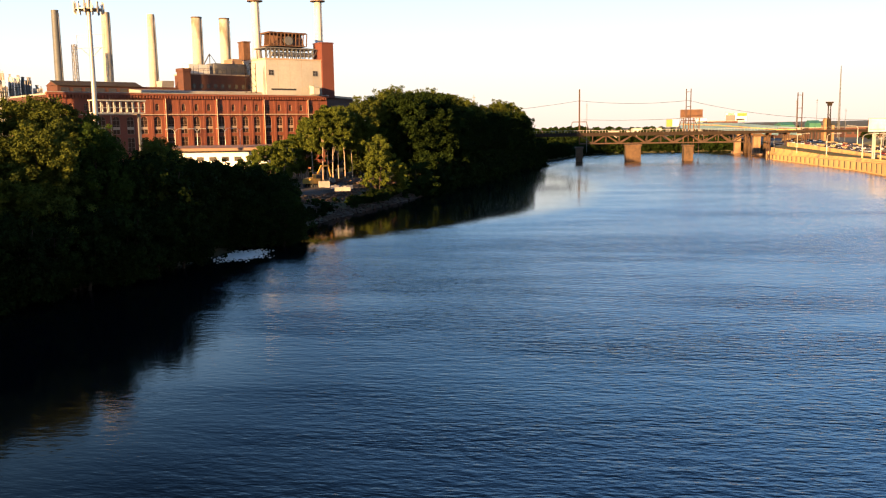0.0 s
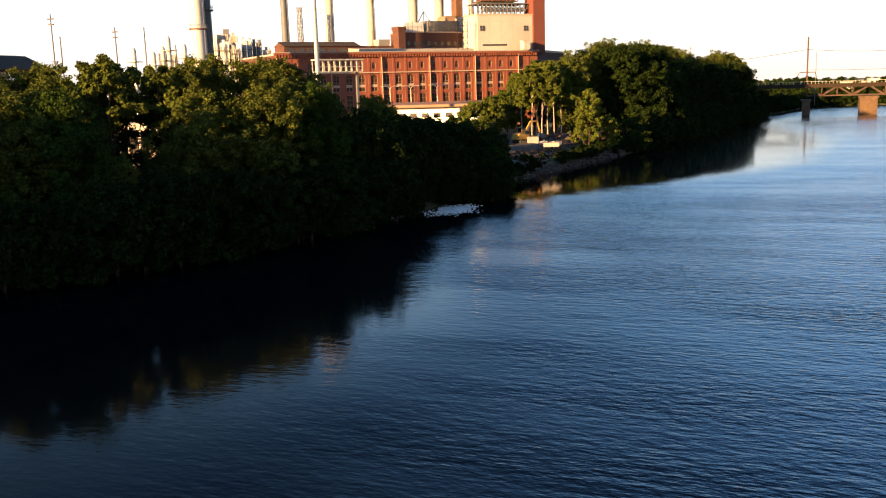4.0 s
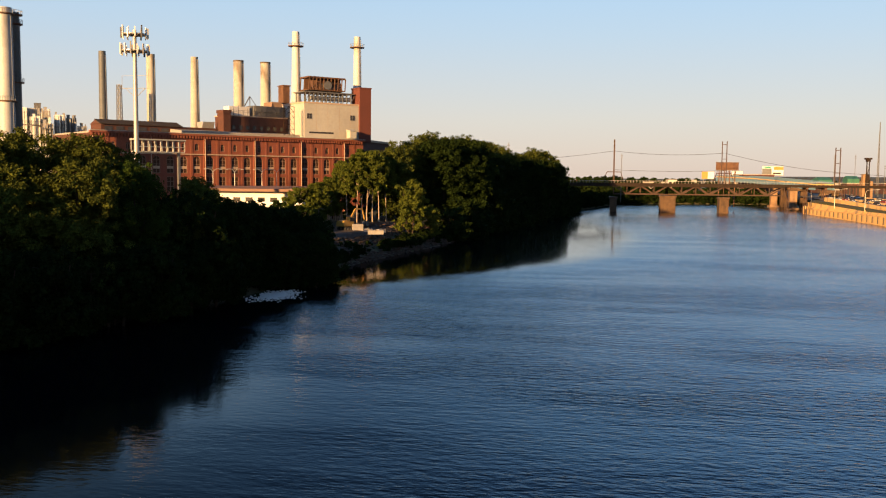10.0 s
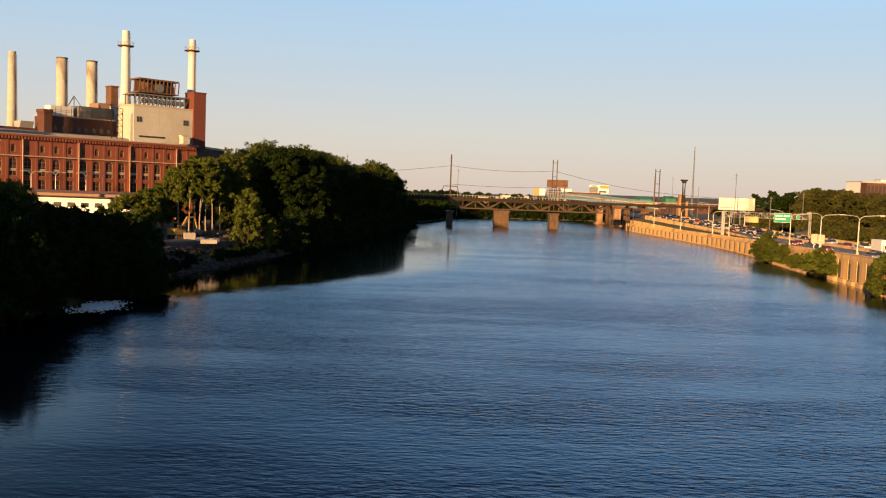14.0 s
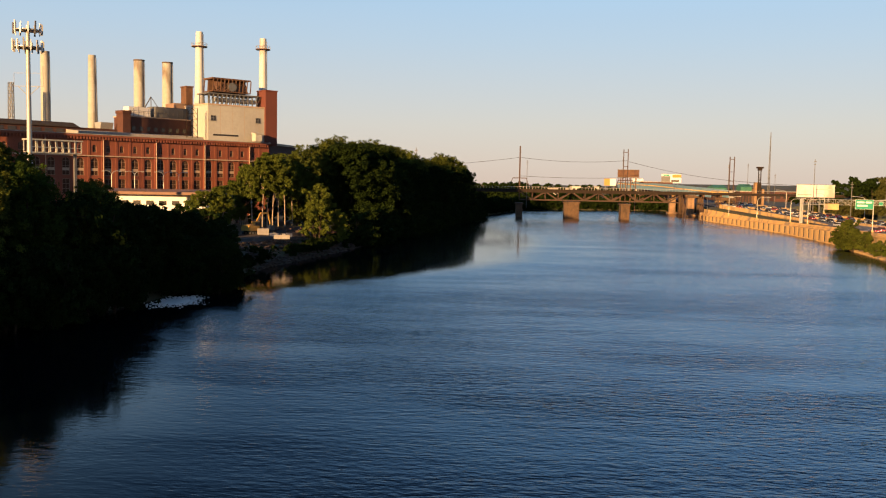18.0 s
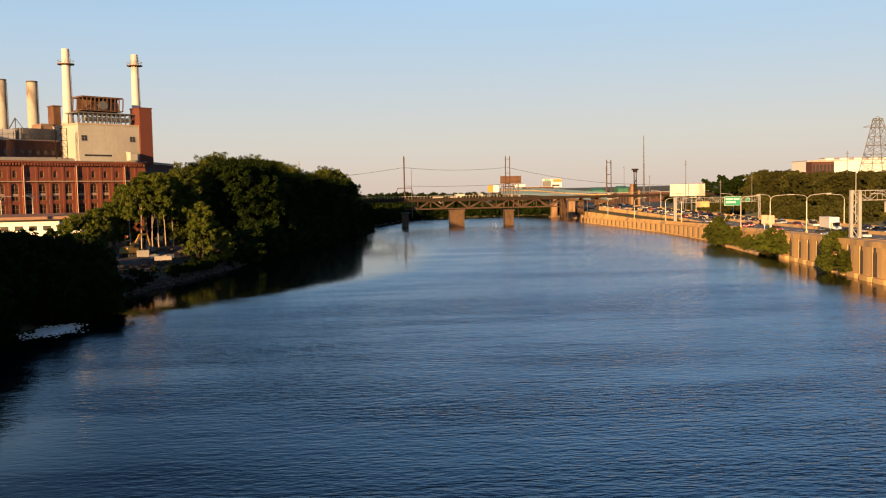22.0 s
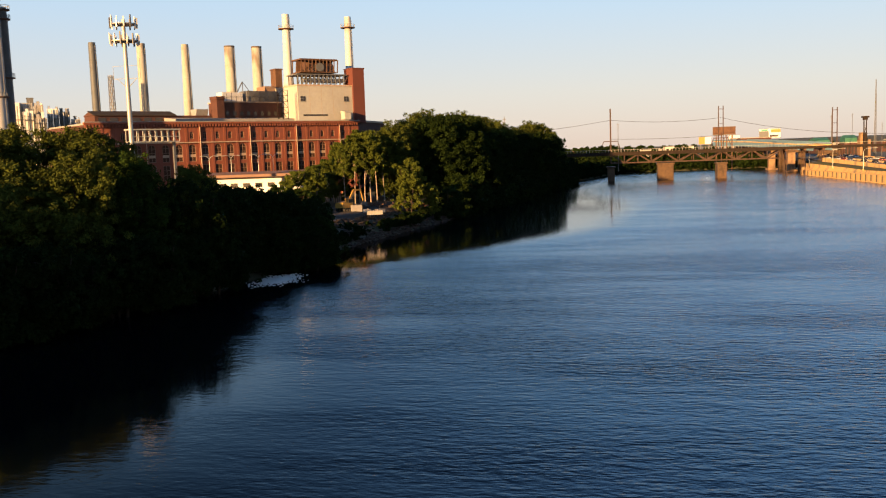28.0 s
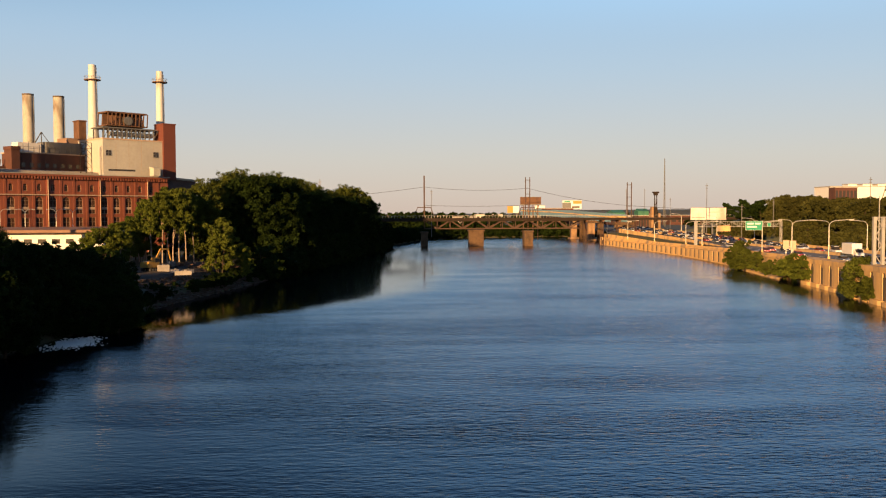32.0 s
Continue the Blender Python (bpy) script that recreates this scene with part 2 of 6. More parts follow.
GALV = material("galvanised_steel", (0.28, 0.27, 0.25), (0.40, 0.38, 0.35), 0.9, 0.45, metal=0.3, bump=0.05)
CONCRETE = material("weathered_concrete", (0.47, 0.29, 0.11), (0.62, 0.395, 0.165), 0.35, 0.9, bump=0.3, c=(0.22, 0.17, 0.12))
BRIDGE_STEEL = material("dark_rusted_steel", (0.03, 0.017, 0.012), (0.075, 0.042, 0.028), 0.9, 0.85, bump=0.3)
DECK_STEEL = material("blackened_deck_steel", (0.012, 0.009, 0.007), (0.035, 0.023, 0.016), 0.9, 0.9, bump=0.3, spec=0.15)
PIER_SUN = material("stained_viaduct_concrete", (0.15, 0.085, 0.045), (0.33, 0.205, 0.11), 0.4, 0.9, bump=0.4, c=(0.09, 0.06, 0.04))
PIER = material("stone_pier", (0.04, 0.024, 0.014), (0.125, 0.072, 0.037), 0.55, 0.9, bump=0.6, c=(0.025, 0.017, 0.012))
ASPHALT = material("asphalt", (0.09, 0.083, 0.075), (0.14, 0.128, 0.115), 0.3, 0.9)
EARTH = material("earth_and_scrub", (0.03, 0.033, 0.016), (0.07, 0.06, 0.034), 0.06, 0.95, bump=0.6, fine=20, c=(0.04, 0.055, 0.02))
DIRT = material("bare_dirt", (0.03, 0.02, 0.015), (0.065, 0.043, 0.03), 0.3, 0.95, bump=0.6)
GRASS = material("dry_grass", (0.08, 0.09, 0.03), (0.17, 0.15, 0.06), 0.2, 0.95, bump=0.5)
BARK = material("bark", (0.025, 0.019, 0.014), (0.06, 0.044, 0.032), 1.5, 0.95, spec=0.05)
BARK_PALE = material("pale_bark", (0.22, 0.165, 0.115), (0.34, 0.27, 0.2), 1.2, 0.85)
WHITE = material("white_paint", (0.56, 0.54, 0.51), (0.68, 0.66, 0.63), 0.4, 0.5, bump=0.05)
BLUE = material("blue_painted_steel", (0.09, 0.17, 0.23), (0.14, 0.23, 0.29), 0.4, 0.6, bump=0.05)
GREEN_ROOF = material("weathered_green_roof", (0.02, 0.10, 0.065), (0.04, 0.15, 0.10), 0.4, 0.7, bump=0.05)
GREEN = material("green_paint", (0.015, 0.20, 0.12), (0.03, 0.26, 0.165), 0.6, 0.5, bump=0.02)
YELLOW = material("yellow_paint", (0.30, 0.17, 0.03), (0.40, 0.23, 0.05), 0.8, 0.5)
BROWN = material("brown_cladding", (0.15, 0.08, 0.05), (0.22, 0.12, 0.08), 0.3, 0.7)
BOARD = material("weathered_board", (0.50, 0.42, 0.38), (0.66, 0.60, 0.56), 0.25, 0.7, bump=0.1, c=(0.42, 0.30, 0.25))
BLACK = material("black_rubber", (0.015, 0.015, 0.015), (0.03, 0.03, 0.03), 2.0, 0.8)
TIMBER_AND_SHADE = material("tarred_timber_and_slot_shade", (0.05, 0.04, 0.03), (0.11, 0.085, 0.06), 1.2, 0.9)
PANE_OLD = material("dusty_old_window", (0.035, 0.02, 0.014), (0.09, 0.045, 0.028), 0.5, 0.75, bump=0.0, c=(0.13, 0.07, 0.045), spec=0.1)
PANE = glass_material("window_glass", (0.035, 0.03, 0.027), 0.25)
FRAME = material("tan_window_frame", (0.16, 0.10, 0.07), (0.24, 0.16, 0.11), 1.0, 0.7)
SKY_PATCH = material("mirrored_sky_patch", (0.7, 0.68, 0.67), (0.86, 0.84, 0.82), 2.0, 0.8)
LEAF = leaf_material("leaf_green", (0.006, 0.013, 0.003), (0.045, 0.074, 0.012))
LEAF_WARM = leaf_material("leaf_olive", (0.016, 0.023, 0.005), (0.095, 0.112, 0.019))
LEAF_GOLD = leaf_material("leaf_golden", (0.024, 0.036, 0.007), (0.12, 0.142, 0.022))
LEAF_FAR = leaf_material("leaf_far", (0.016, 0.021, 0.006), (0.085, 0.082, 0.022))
# darkest leaf: shade on the banks and far woods is in its colour
LEAF_SHADED = leaf_material("leaf_shaded_green", (0.003, 0.007, 0.002), (0.024, 0.04, 0.008))


# ---------------------------------------------------------------- mesh helpers
class Mesh:
    """Gathers boxes, tubes and faces of one part."""

    def __init__(self):
        self.v, self.f = [], []

    def face(self, pts):
        n = len(self.v)
        self.v += [tuple(p) for p in pts]
        self.f.append(tuple(range(n, n + len(pts))))
        return self

    def box(self, x0, y0, z0, x1, y1, z1):
        n = len(self.v)
        self.v += [(x, y, z) for z in (z0, z1) for x, y in ((x0, y0), (x1, y0), (x1, y1), (x0, y1))]
        self.f += [tuple(n + i for i in q) for q in ((3, 2, 1, 0), (4, 5, 6, 7), (0, 1, 5, 4), (1, 2, 6, 5), (2, 3, 7, 6), (3, 0, 4, 7))]
        return self

    def beam(self, p, q, w, h=None):
        """A square bar from p to q, w wide and h high."""
        p, q, h = Vector(p), Vector(q), h or w
        d = (q - p).normalized()
        side = d.cross(Vector((0, 0, 1)))
        side = side.normalized() if side.length > 1e-4 else Vector((1, 0, 0))
        up = side.cross(d)
        n = len(self.v)
        for c in (p, q):
            self.v += [tuple(c + side * a * w / 2 + up * b * h / 2) for a, b in ((-1, -1), (1, -1), (1, 1), (-1, 1))]
        self.f += [tuple(n + i for i in k) for k in ((3, 2, 1, 0), (4, 5, 6, 7), (0, 1, 5, 4), (1, 2, 6, 5), (2, 3, 7, 6), (3, 0, 4, 7))]
        return self

    def tube(self, p, q, r0, r1=None, n=10, caps=True):
        p, q, r1 = Vector(p), Vector(q), r0 if r1 is None else r1
        d = (q - p).normalized()
        a = d.orthogonal().normalized()
        b = d.cross(a)
        k = len(self.v)
        for c, r in ((p, r0), (q, r1)):
            self.v += [tuple(c + (a * math.cos(t) + b * math.sin(t)) * r) for t in (2 * math.pi * i / n for i in range(n))]
        self.f += [(k + i, k + (i + 1) % n, k + n + (i + 1) % n, k + n + i) for i in range(n)]
        if caps:
            self.f += [tuple(k + i for i in reversed(range(n))), tuple(k + n + i for i in range(n))]
        return self

    def turned(self, profile, n=20, x=0.0, y=0.0):
        """A body of revolution round a vertical line; profile: radius, height."""
        k = len(self.v)
        for r, z in profile:
            self.v += [(x + r * math.cos(2 * math.pi * i / n), y + r * math.sin(2 * math.pi * i / n), z) for i in range(n)]
        for j in range(len(profile) - 1):
            o = k + j * n
            self.f += [(o + i, o + (i + 1) % n, o + n + (i + 1) % n, o + n + i) for i in range(n)]
        o = k + (len(profile) - 1) * n
        self.f += [tuple(k + i for i in reversed(range(n))), tuple(o + i for i in range(n))]
        return self

    def prism(self, pts, z0, z1):
        n, k = len(pts), len(self.v)
        self.v += [(x, y, z0) for x, y in pts] + [(x, y, z1) for x, y in pts]
        self.f += [tuple(k + i for i in reversed(range(n))), tuple(k + n + i for i in range(n))]
        self.f += [(k + i, k + (i + 1) % n, k + n + (i + 1) % n, k + n + i) for i in range(n)]
        return self

    def side_prism(self, pts, x0, x1):
        """A profile in y, z carried along x."""
        n, k = len(pts), len(self.v)
        self.v += [(x0, y, z) for y, z in pts] + [(x1, y, z) for y, z in pts]
        self.f += [tuple(k + i for i in reversed(range(n))), tuple(k + n + i for i in range(n))]
        self.f += [(k + i, k + (i + 1) % n, k + n + (i + 1) % n, k + n + i) for i in range(n)]
        return self

    def data(self, name, mat, smooth=False):
        me = bpy.data.meshes.new(name)
        me.from_pydata(self.v, [], self.f)
        bm = bmesh.new()
        bm.from_mesh(me)
        bmesh.ops.recalc_face_normals(bm, faces=bm.faces)
        bm.to_mesh(me)
        bm.free()
        if smooth:
            me.polygons.foreach_set("use_smooth", [True] * len(me.polygons))
            me.set_sharp_from_angle(angle=radians(40))
        me.materials.append(mat)
        return me


def part(name, mesh, mat, parent, label="", smooth=False):
    """One mesh object under a thing or a part."""
    me = mesh.data(name, mat, smooth) if isinstance(mesh, Mesh) else mesh
    ob = new(name, me)
    ob.parent = parent
    if label:
        ob["label"] = label
    return ob


def thing(name, label, category, at=(0, 0, 0), turn=0.0, group="", kind=""):
    """An Empty at the base of a thing, to which its parts are given."""
    ob = new(name)
    ob.empty_display_size = 0.5
    ob.matrix_basis = pose(*at, 0, 0, turn)
    return tagged(ob, label, category, group, kind)


def setting(name, mesh, mat, label, category, smooth=False, kind="structure"):
    ob = new(name, mesh.data(name, mat, smooth))
    return tagged(ob, label, category, "", kind)


def lerp(table, y):
    """Piecewise linear: rows of (y, value)."""
    if y <= table[0][0]:
        return table[0][1]
    for (a, u), (b, v) in zip(table, table[1:]):
        if y <= b:
            return u + (v - u) * (y - a) / (b - a)
    return table[-1][1]


def polar(az, r, z=0.0):
    """A place r metres from the eye's foot, az degrees to the right of +y."""
    return (r * math.sin(radians(az)), r * math.cos(radians(az)), z)


# ---------------------------------------------------------------- river, ground, banks
LEFT = [(-700, -150), (-60, -118), (0, -100), (40, -86), (58, -76), (74, -65), (91, -58), (110, -52), (122, -51), (135, -49), (150, -49), (166, -48.5), (187, -45.5), (205, -42.5), (222, -40), (254, -36.5),
        (303, -30), (360, -22.5), (418, -15), (442, -13), (458, -16), (490, -5), (520, 0), (575, 10), (595, 30), (612, 90), (640, 200), (700, 420)]
RIGHT = [(-700, 40), (-60, 70), (60, 82), (157, 88.5), (204, 96), (240, 99), (297, 106), (348, 108.5), (408, 106), (475, 102), (479, 125), (560, 170), (600, 300), (660, 480), (700, 520)]
WALL_TOP = [(60, 9.0), (157, 7.6), (204, 6.7), (297, 5.3), (348, 4.6), (408, 4.2), (475, 3.7)]
ROAD = [(60, 8.0), (157, 6.7), (204, 5.9), (297, 5.0), (348, 5.0), (410, 6.2), (475, 7.3), (700, 9.0)]


def ground():
    m = Mesh()
    ys = [-1500, -700, -300, -100, 0, 40, 54, 76, 97, 116, 135, 154, 175, 190, 197, 204, 212, 230, 254, 280, 303, 345, 389, 430, 473, 479, 500, 520, 548, 575, 595, 612, 640, 670, 700, 705, 900, 1500, 2600, 4700]
    rows = []
    for y in ys:
        xl, xr = lerp(LEFT, y), lerp(RIGHT, y)
        top = 4.2 if y < 480 else 3.2
        rz = lerp(ROAD, y) - 0.35
        row = [(-4700, 9), (-900, 6), (-400, 5), (xl - 60, top + 0.6), (xl - 22, top + 0.2), (xl - 9, top), (xl - 4, top * 0.55), (xl + 0.5, -0.3), (xl + 4, -2.5)]
        if y < 704:
            row += [((xl + xr) / 2, -5), (xr - 0.5, -3), (xr + 0.5, -0.4), (xr + 1.2, rz - 0.6), (xr + 3, rz)]
        else:
            row += [((xl + xr) / 2, 3.0), (xr - 0.5, 3.2), (xr + 0.5, 3.4), (xr + 1.2, 3.5), (xr + 3, 3.5)]
        row += [(xr + 40, rz), (xr + 52, rz + 2.5), (xr + 90, rz + 9), (xr + 190, rz + 12), (1400, 14), (4700, 14)]
        rows.append([(x, y, z) for x, z in row])
    w = len(rows[0])
    for r in rows:
        m.v += r
    for j in range(len(rows) - 1):
        for i in range(w - 1):
            a = j * w + i
            m.f.append((a, a + 1, a + 1 + w, a + w))
    return setting("ground", m, EARTH, "earth banks with scrub and weeds along the river", "ground", smooth=True)


ground()
water = Mesh().face([(-900, -1500, 0), (900, -1500, 0), (900, 703, 0), (-900, 703, 0)])
setting("water", water, WATER, "rippled dark blue river water", "river")


# ---------------------------------------------------------------- power station
def window_meshes(w, h, arch, cross):
    """Frame and pane of a window, its foot's middle at 0; the front faces -y."""
    fr, pane = Mesh(), Mesh()
    t = 0.14
    top = h - (w / 2 if arch else 0)
    fr.box(-w / 2, -0.06, 0, -w / 2 + t, 0.06, top).box(w / 2 - t, -0.06, 0, w / 2, 0.06, top).box(-w / 2, -0.07, 0, w / 2, 0.07, t)
    for k in range(1, cross + 1):
        z = top * k / (cross + (0 if arch else 1))
        fr.box(-w / 2, -0.05, z - 0.06, w / 2, 0.05, z + 0.06)
    fr.box(-0.05, -0.04, 0, 0.05, 0.04, h - 0.05)
    if arch:
        pts = [(w / 2 * math.cos(a), top + w / 2 * math.sin(a)) for a in (math.pi * i / 8 for i in range(9))]
        for (x0, z0), (x1, z1) in zip(pts, pts[1:]):
            fr.beam((x0, 0, z0), (x1, 0, z1), 0.14, 0.14)
    else:
        pts = [(w / 2, h), (-w / 2, h)]
        fr.box(-w / 2, -0.06, h - t, w / 2, 0.06, h)
    pane.face([(-w / 2, 0.02, 0), (w / 2, 0.02, 0)] + [(x, 0.02, z) for x, z in pts])
    return fr.data("frame", FRAME), pane.data("pane", PANE_OLD)


def brick_hall():
    """The long brick generating hall; local x runs along its front, -y is the front."""
    hall = thing("generating_hall", "long red brick power station hall with arched windows in tall bays", "power station", (-80.0, 299.5, 4.0), 49.5)
    bay, n, top = 4.15, 22, 25.2
    L = bay * n
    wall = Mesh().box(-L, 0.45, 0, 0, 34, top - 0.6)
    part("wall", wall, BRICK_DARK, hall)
    front = Mesh()
    levels = ((8.2, 4.3, 2.2, False), (13.5, 5.1, 2.2, True), (20.2, 2.1, 1.2, True))
    edges = [0.0] + [v for z, h, w, a in levels for v in (z, z + h)] + [top - 1.4]
    for i in range(n):
        x = -L + bay * (i + 0.5)
        front.box(x - bay / 2, -0.30 if i % 4 == 0 else -0.10, 0, x - bay / 2 + 0.75, 0.45, top - 1.4)            # pier between bays
        for (z, h, w, a) in levels:
            for s in (-1, 1):
                x0, x1 = (x - bay / 2 + 0.75, x - w / 2) if s < 0 else (x + w / 2, x + bay / 2)
                front.box(x0, 0, z, x1, 0.45, z + h)
            if a:                                                                       # brick in the corners of the arch
                r = w / 2
                for s in (-1, 1):
                    pts = [(x + s * r, z + h - r)] + [(x + s * r * math.cos(t), z + h - r + r * math.sin(t)) for t in (math.pi / 8 * k for k in range(5))] + [(x + s * r, z + h)]
                    k0 = len(front.v)
                    front.v += [(px, 0.0, pz) for px, pz in pts] + [(px, 0.45, pz) for px, pz in pts]
                    m = len(pts)
                    front.f += [tuple(k0 + q for q in range(m)), tuple(k0 + m + q for q in reversed(range(m)))]
                    front.f += [(k0 + q, k0 + (q + 1) % m, k0 + m + (q + 1) % m, k0 + m + q) for q in range(m)]
        for a0, a1 in zip(edges[0::2], edges[1::2]):
            front.box(x - bay / 2 + 0.75, 0, a0, x + bay / 2, 0.45, a1)
    part("front_wall", front, BRICK, hall)
    trim = Mesh().box(-L, -0.5, 19.0, 0.05, -0.35, 19.35).box(-L - 0.4, -0.85, top - 0.5, 0.4, 0.45, top + 0.1)
    part("string_course", Mesh().box(-L, -0.47, 19.0, 0.05, 0.02, 19.3), STONE, hall, "pale stone band")
    cor = Mesh().box(-L - 0.3, -0.75, top - 0.55, 0.3, 0.45, top)
    for k in range(int(L / 0.92)):
        cor.box(-L + 0.92 * k, -0.62, top - 1.4, -L + 0.92 * k + 0.45, 0.45, top - 0.55)
    cor.box(-L, -0.02, top - 1.4, 0, 0.45, top - 0.55)
    part("cornice", cor, BRICK, hall)
    part("roof", Mesh().box(-L + 0.2, 0.46, top - 0.6, -0.2, 34, top - 0.1).box(-L - 0.3, -0.8, top + 0.004, 0.35, 0.7, top + 0.22), ROOFING, hall)
    part("roof_monitor", Mesh().side_prism([(6, top - 0.1), (6, top + 1.2), (16, top + 2.0), (24, top + 1.2), (24, top - 0.1)], -62, -4), ROOFING, hall)
    meshes = [window_meshes(w, h, a, c) for (z, h, w, a), c in zip(levels, (2, 3, 1))]
    for i in range(n):
        for (z, h, w, a), (fr, pa) in zip(levels, meshes):
            win = part("window", Mesh().box(-w / 2 - 0.1, -0.12, -0.22, w / 2 + 0.1, 0.1, 0.0), STONE, hall)
            win.location = (-L + bay * (i + 0.5), 0.22, z)
            part("frame", fr, STEEL, win)
            part("pane", pa, PANE_OLD, win)
            if z > 13 and z < 14:
                part("spandrel", Mesh().box(-w / 2 + 0.15, -0.09, 1.35, w / 2 - 0.15, -0.03, 2.1), STONE, win)
    for i in (0, 4, 8, 12, 16, 20):                                                         # rainwater pipes
        x = -L + bay * i + 0.38
        part("downpipe", Mesh().tube((x, -0.5, 0), (x, -0.5, top - 1.0), 0.11, n=6), STONE, hall)
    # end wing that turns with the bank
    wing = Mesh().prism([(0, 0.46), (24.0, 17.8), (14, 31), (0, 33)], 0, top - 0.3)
    # the wing turns from the sun; that shade is put into darker brick
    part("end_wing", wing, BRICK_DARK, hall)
    part("wing_parapet", Mesh().beam((0, 0.3, top), (24.1, 17.6, top), 0.8, 0.7), STONE, hall)
    for k in range(4):
        f = 0.14 + 0.22 * k
        w = part("window", Mesh().box(-0.9, -0.1, -0.2, 0.9, 0.1, 0), STONE, hall)
        w.location = (24 * f + 0.02, 0.46 + 17.34 * f - 0.1, 13.4)
        w.rotation_euler = (0, 0, radians(35.8))
        part("frame", meshes[1][0], STEEL, w)
        part("pane", meshes[1][1], PANE_OLD, w)
    return hall


brick_hall()


def front_frame(az0, r0, az1, r1):
    """Turn, foot and length of a front that runs from one place to another."""
    a, b = Vector(polar(az0, r0)), Vector(polar(az1, r1))
    d = b - a
    return a, math.degrees(math.atan2(d.y, d.x)), d.length


# boiler house: cream panels, red lift tower, rusty plant on the roof
a, turn, L = front_frame(-19.36, 299, -15.05, 311)
bh = thing("boiler_house", "tall cream boiler house with a rusted roof plant", "power station", (a.x, a.y, 4.0), turn)
part("body", Mesh().box(4.3, 0, 0, L, 26, 39.0), PANEL, bh)
part("parapet", Mesh().box(4.15, -0.15, 39.0, L + 0.15, 26.1, 39.5), STONE, bh)
for x in (L * 0.235, L * 0.86):
    w = part("window", Mesh().box(-0.95, -0.1, -0.95, 0.95, 0.1, -0.8), STEEL, bh)
    w.location = (x, -0.05, 34.6)
    part("pane", Mesh().box(-0.85, -0.06, -0.8, 0.85, 0.08, 0.85), PANE, w)
    part("mullion", Mesh().box(-0.06, -0.1, -0.8, 0.06, -0.06, 0.85).box(-0.85, -0.1, -0.05, 0.85, -0.06, 0.05), STEEL, w)
for k in range(1, 6):
    part("panel_joint", Mesh().box(L * k / 6 - 0.03, -0.02, 28, L * k / 6 + 0.03, 0.01, 39), STONE, bh)
part("side_block", Mesh().box(0.6, 17.0, 20, 4.28, 24, 40.2), FRAME, bh, "stained tan side block")
stair = part("outside_stair", Mesh().beam((-1.6, -0.9, 27.5), (-1.6, -0.9, 37.5), 0.16), DECK_STEEL, bh)
for x in (-3.4, 0.2):
    part("stair_post", Mesh().beam((x, -0.9, 27.5), (x, -0.9, 37.5), 0.16), DECK_STEEL, stair)
for z in (29.5, 31.5, 33.5, 35.5, 37.4):
    part("landing_beam", Mesh().beam((-3.4, -0.9, z), (0.2, -0.9, z), 0.13), DECK_STEEL, stair)
    part("stair_flight", Mesh().beam((-3.4, -0.9, z - 2), (-1.6, -0.9, z), 0.1), DECK_STEEL, stair)
    part("stair_flight", Mesh().beam((-1.6, -0.9, z), (0.2, -0.9, z - 2), 0.1), DECK_STEEL, stair)
part("roof_hut", Mesh().box(L * 0.74, -4.2, 27.2, L * 0.83, -1.6, 29.6).side_prism([(-4.4, 29.6), (-4.4, 29.8), (-1.5, 30.3), (-1.5, 29.6)], L * 0.735, L * 0.835), PANEL, bh, "small cream hut on the hall's roof")
part("louvre_strip", Mesh().box(6.0, -0.06, 28.6, L * 0.58, 0.02, 29.2), PANE, bh, "dark louvred strip")
rig = Mesh()
for k in range(12):
    x = 3.5 + k * 1.55
    rig.beam((x, 2.0, 39.5), (x, 2.0, 43.2), 0.3).beam((x, 9.0, 39.5), (x, 9.0, 43.2), 0.3)
    rig.beam((x, 2.0, 39.6), (x + 1.5, 2.0, 43.0), 0.12)
rig.box(3, 1.6, 43.0, 21.5, 10, 43.4)
part("roof_frame", rig, STEEL, bh)
part("duct", Mesh().tube((6, 3, 41.2), (20.5, 3, 41.2), 0.8, n=12), SILVER, bh, smooth=True)
fan = Mesh().box(4.8, 2.2, 43.9, 18.5, 9, 44.2).box(4.8, 2.2, 48.2, 18.5, 9, 48.7)
fan.box(4.9, 5.5, 44.2, 18.4, 5.7, 48.2)
rack = part("cooling_rack", fan, RUST, bh, "rusted open cooling rack")
for k in range(11):
    for yy in (2.3, 8.8):
        part("rack_post", Mesh().beam((4.9 + k * 1.35, yy, 44.0), (5.2 + k * 1.35, yy, 48.4), 0.28), RUST, rack)
for k in range(8):
    part("baffle", Mesh().face([(6.0 + k * 1.5, 2.6, 44.2), (7.2 + k * 1.5, 2.6, 44.3), (7.4 + k * 1.5, 4.6, 47.6), (6.2 + k * 1.5, 4.6, 47.7)]).face([(6.2 + k * 1.5, 4.64, 47.7), (7.4 + k * 1.5, 4.64, 47.6), (7.2 + k * 1.5, 2.64, 44.3), (6.0 + k * 1.5, 2.64, 44.2)]), BROWN, bh)
part("fan_drum", Mesh().tube((11.8, 2.0, 45.8), (11.8, 4.0, 45.8), 1.5, n=16), STEEL, bh, smooth=True)
part("vent_block", Mesh().box(5.0, 17.6, 39.0, 7.4, 21.6, 46.2).box(4.8, 17.3, 46.2, 7.6, 21.9, 46.6), RUST, bh)
part("lift_tower", Mesh().box(L - 1.2, -0.8, 26, L + 3.2, 5, 45.2).box(L - 1.35, -0.95, 45.2, L + 3.35, 5.15, 45.6), BRICK_PLAIN, bh, "plain red brick lift tower")

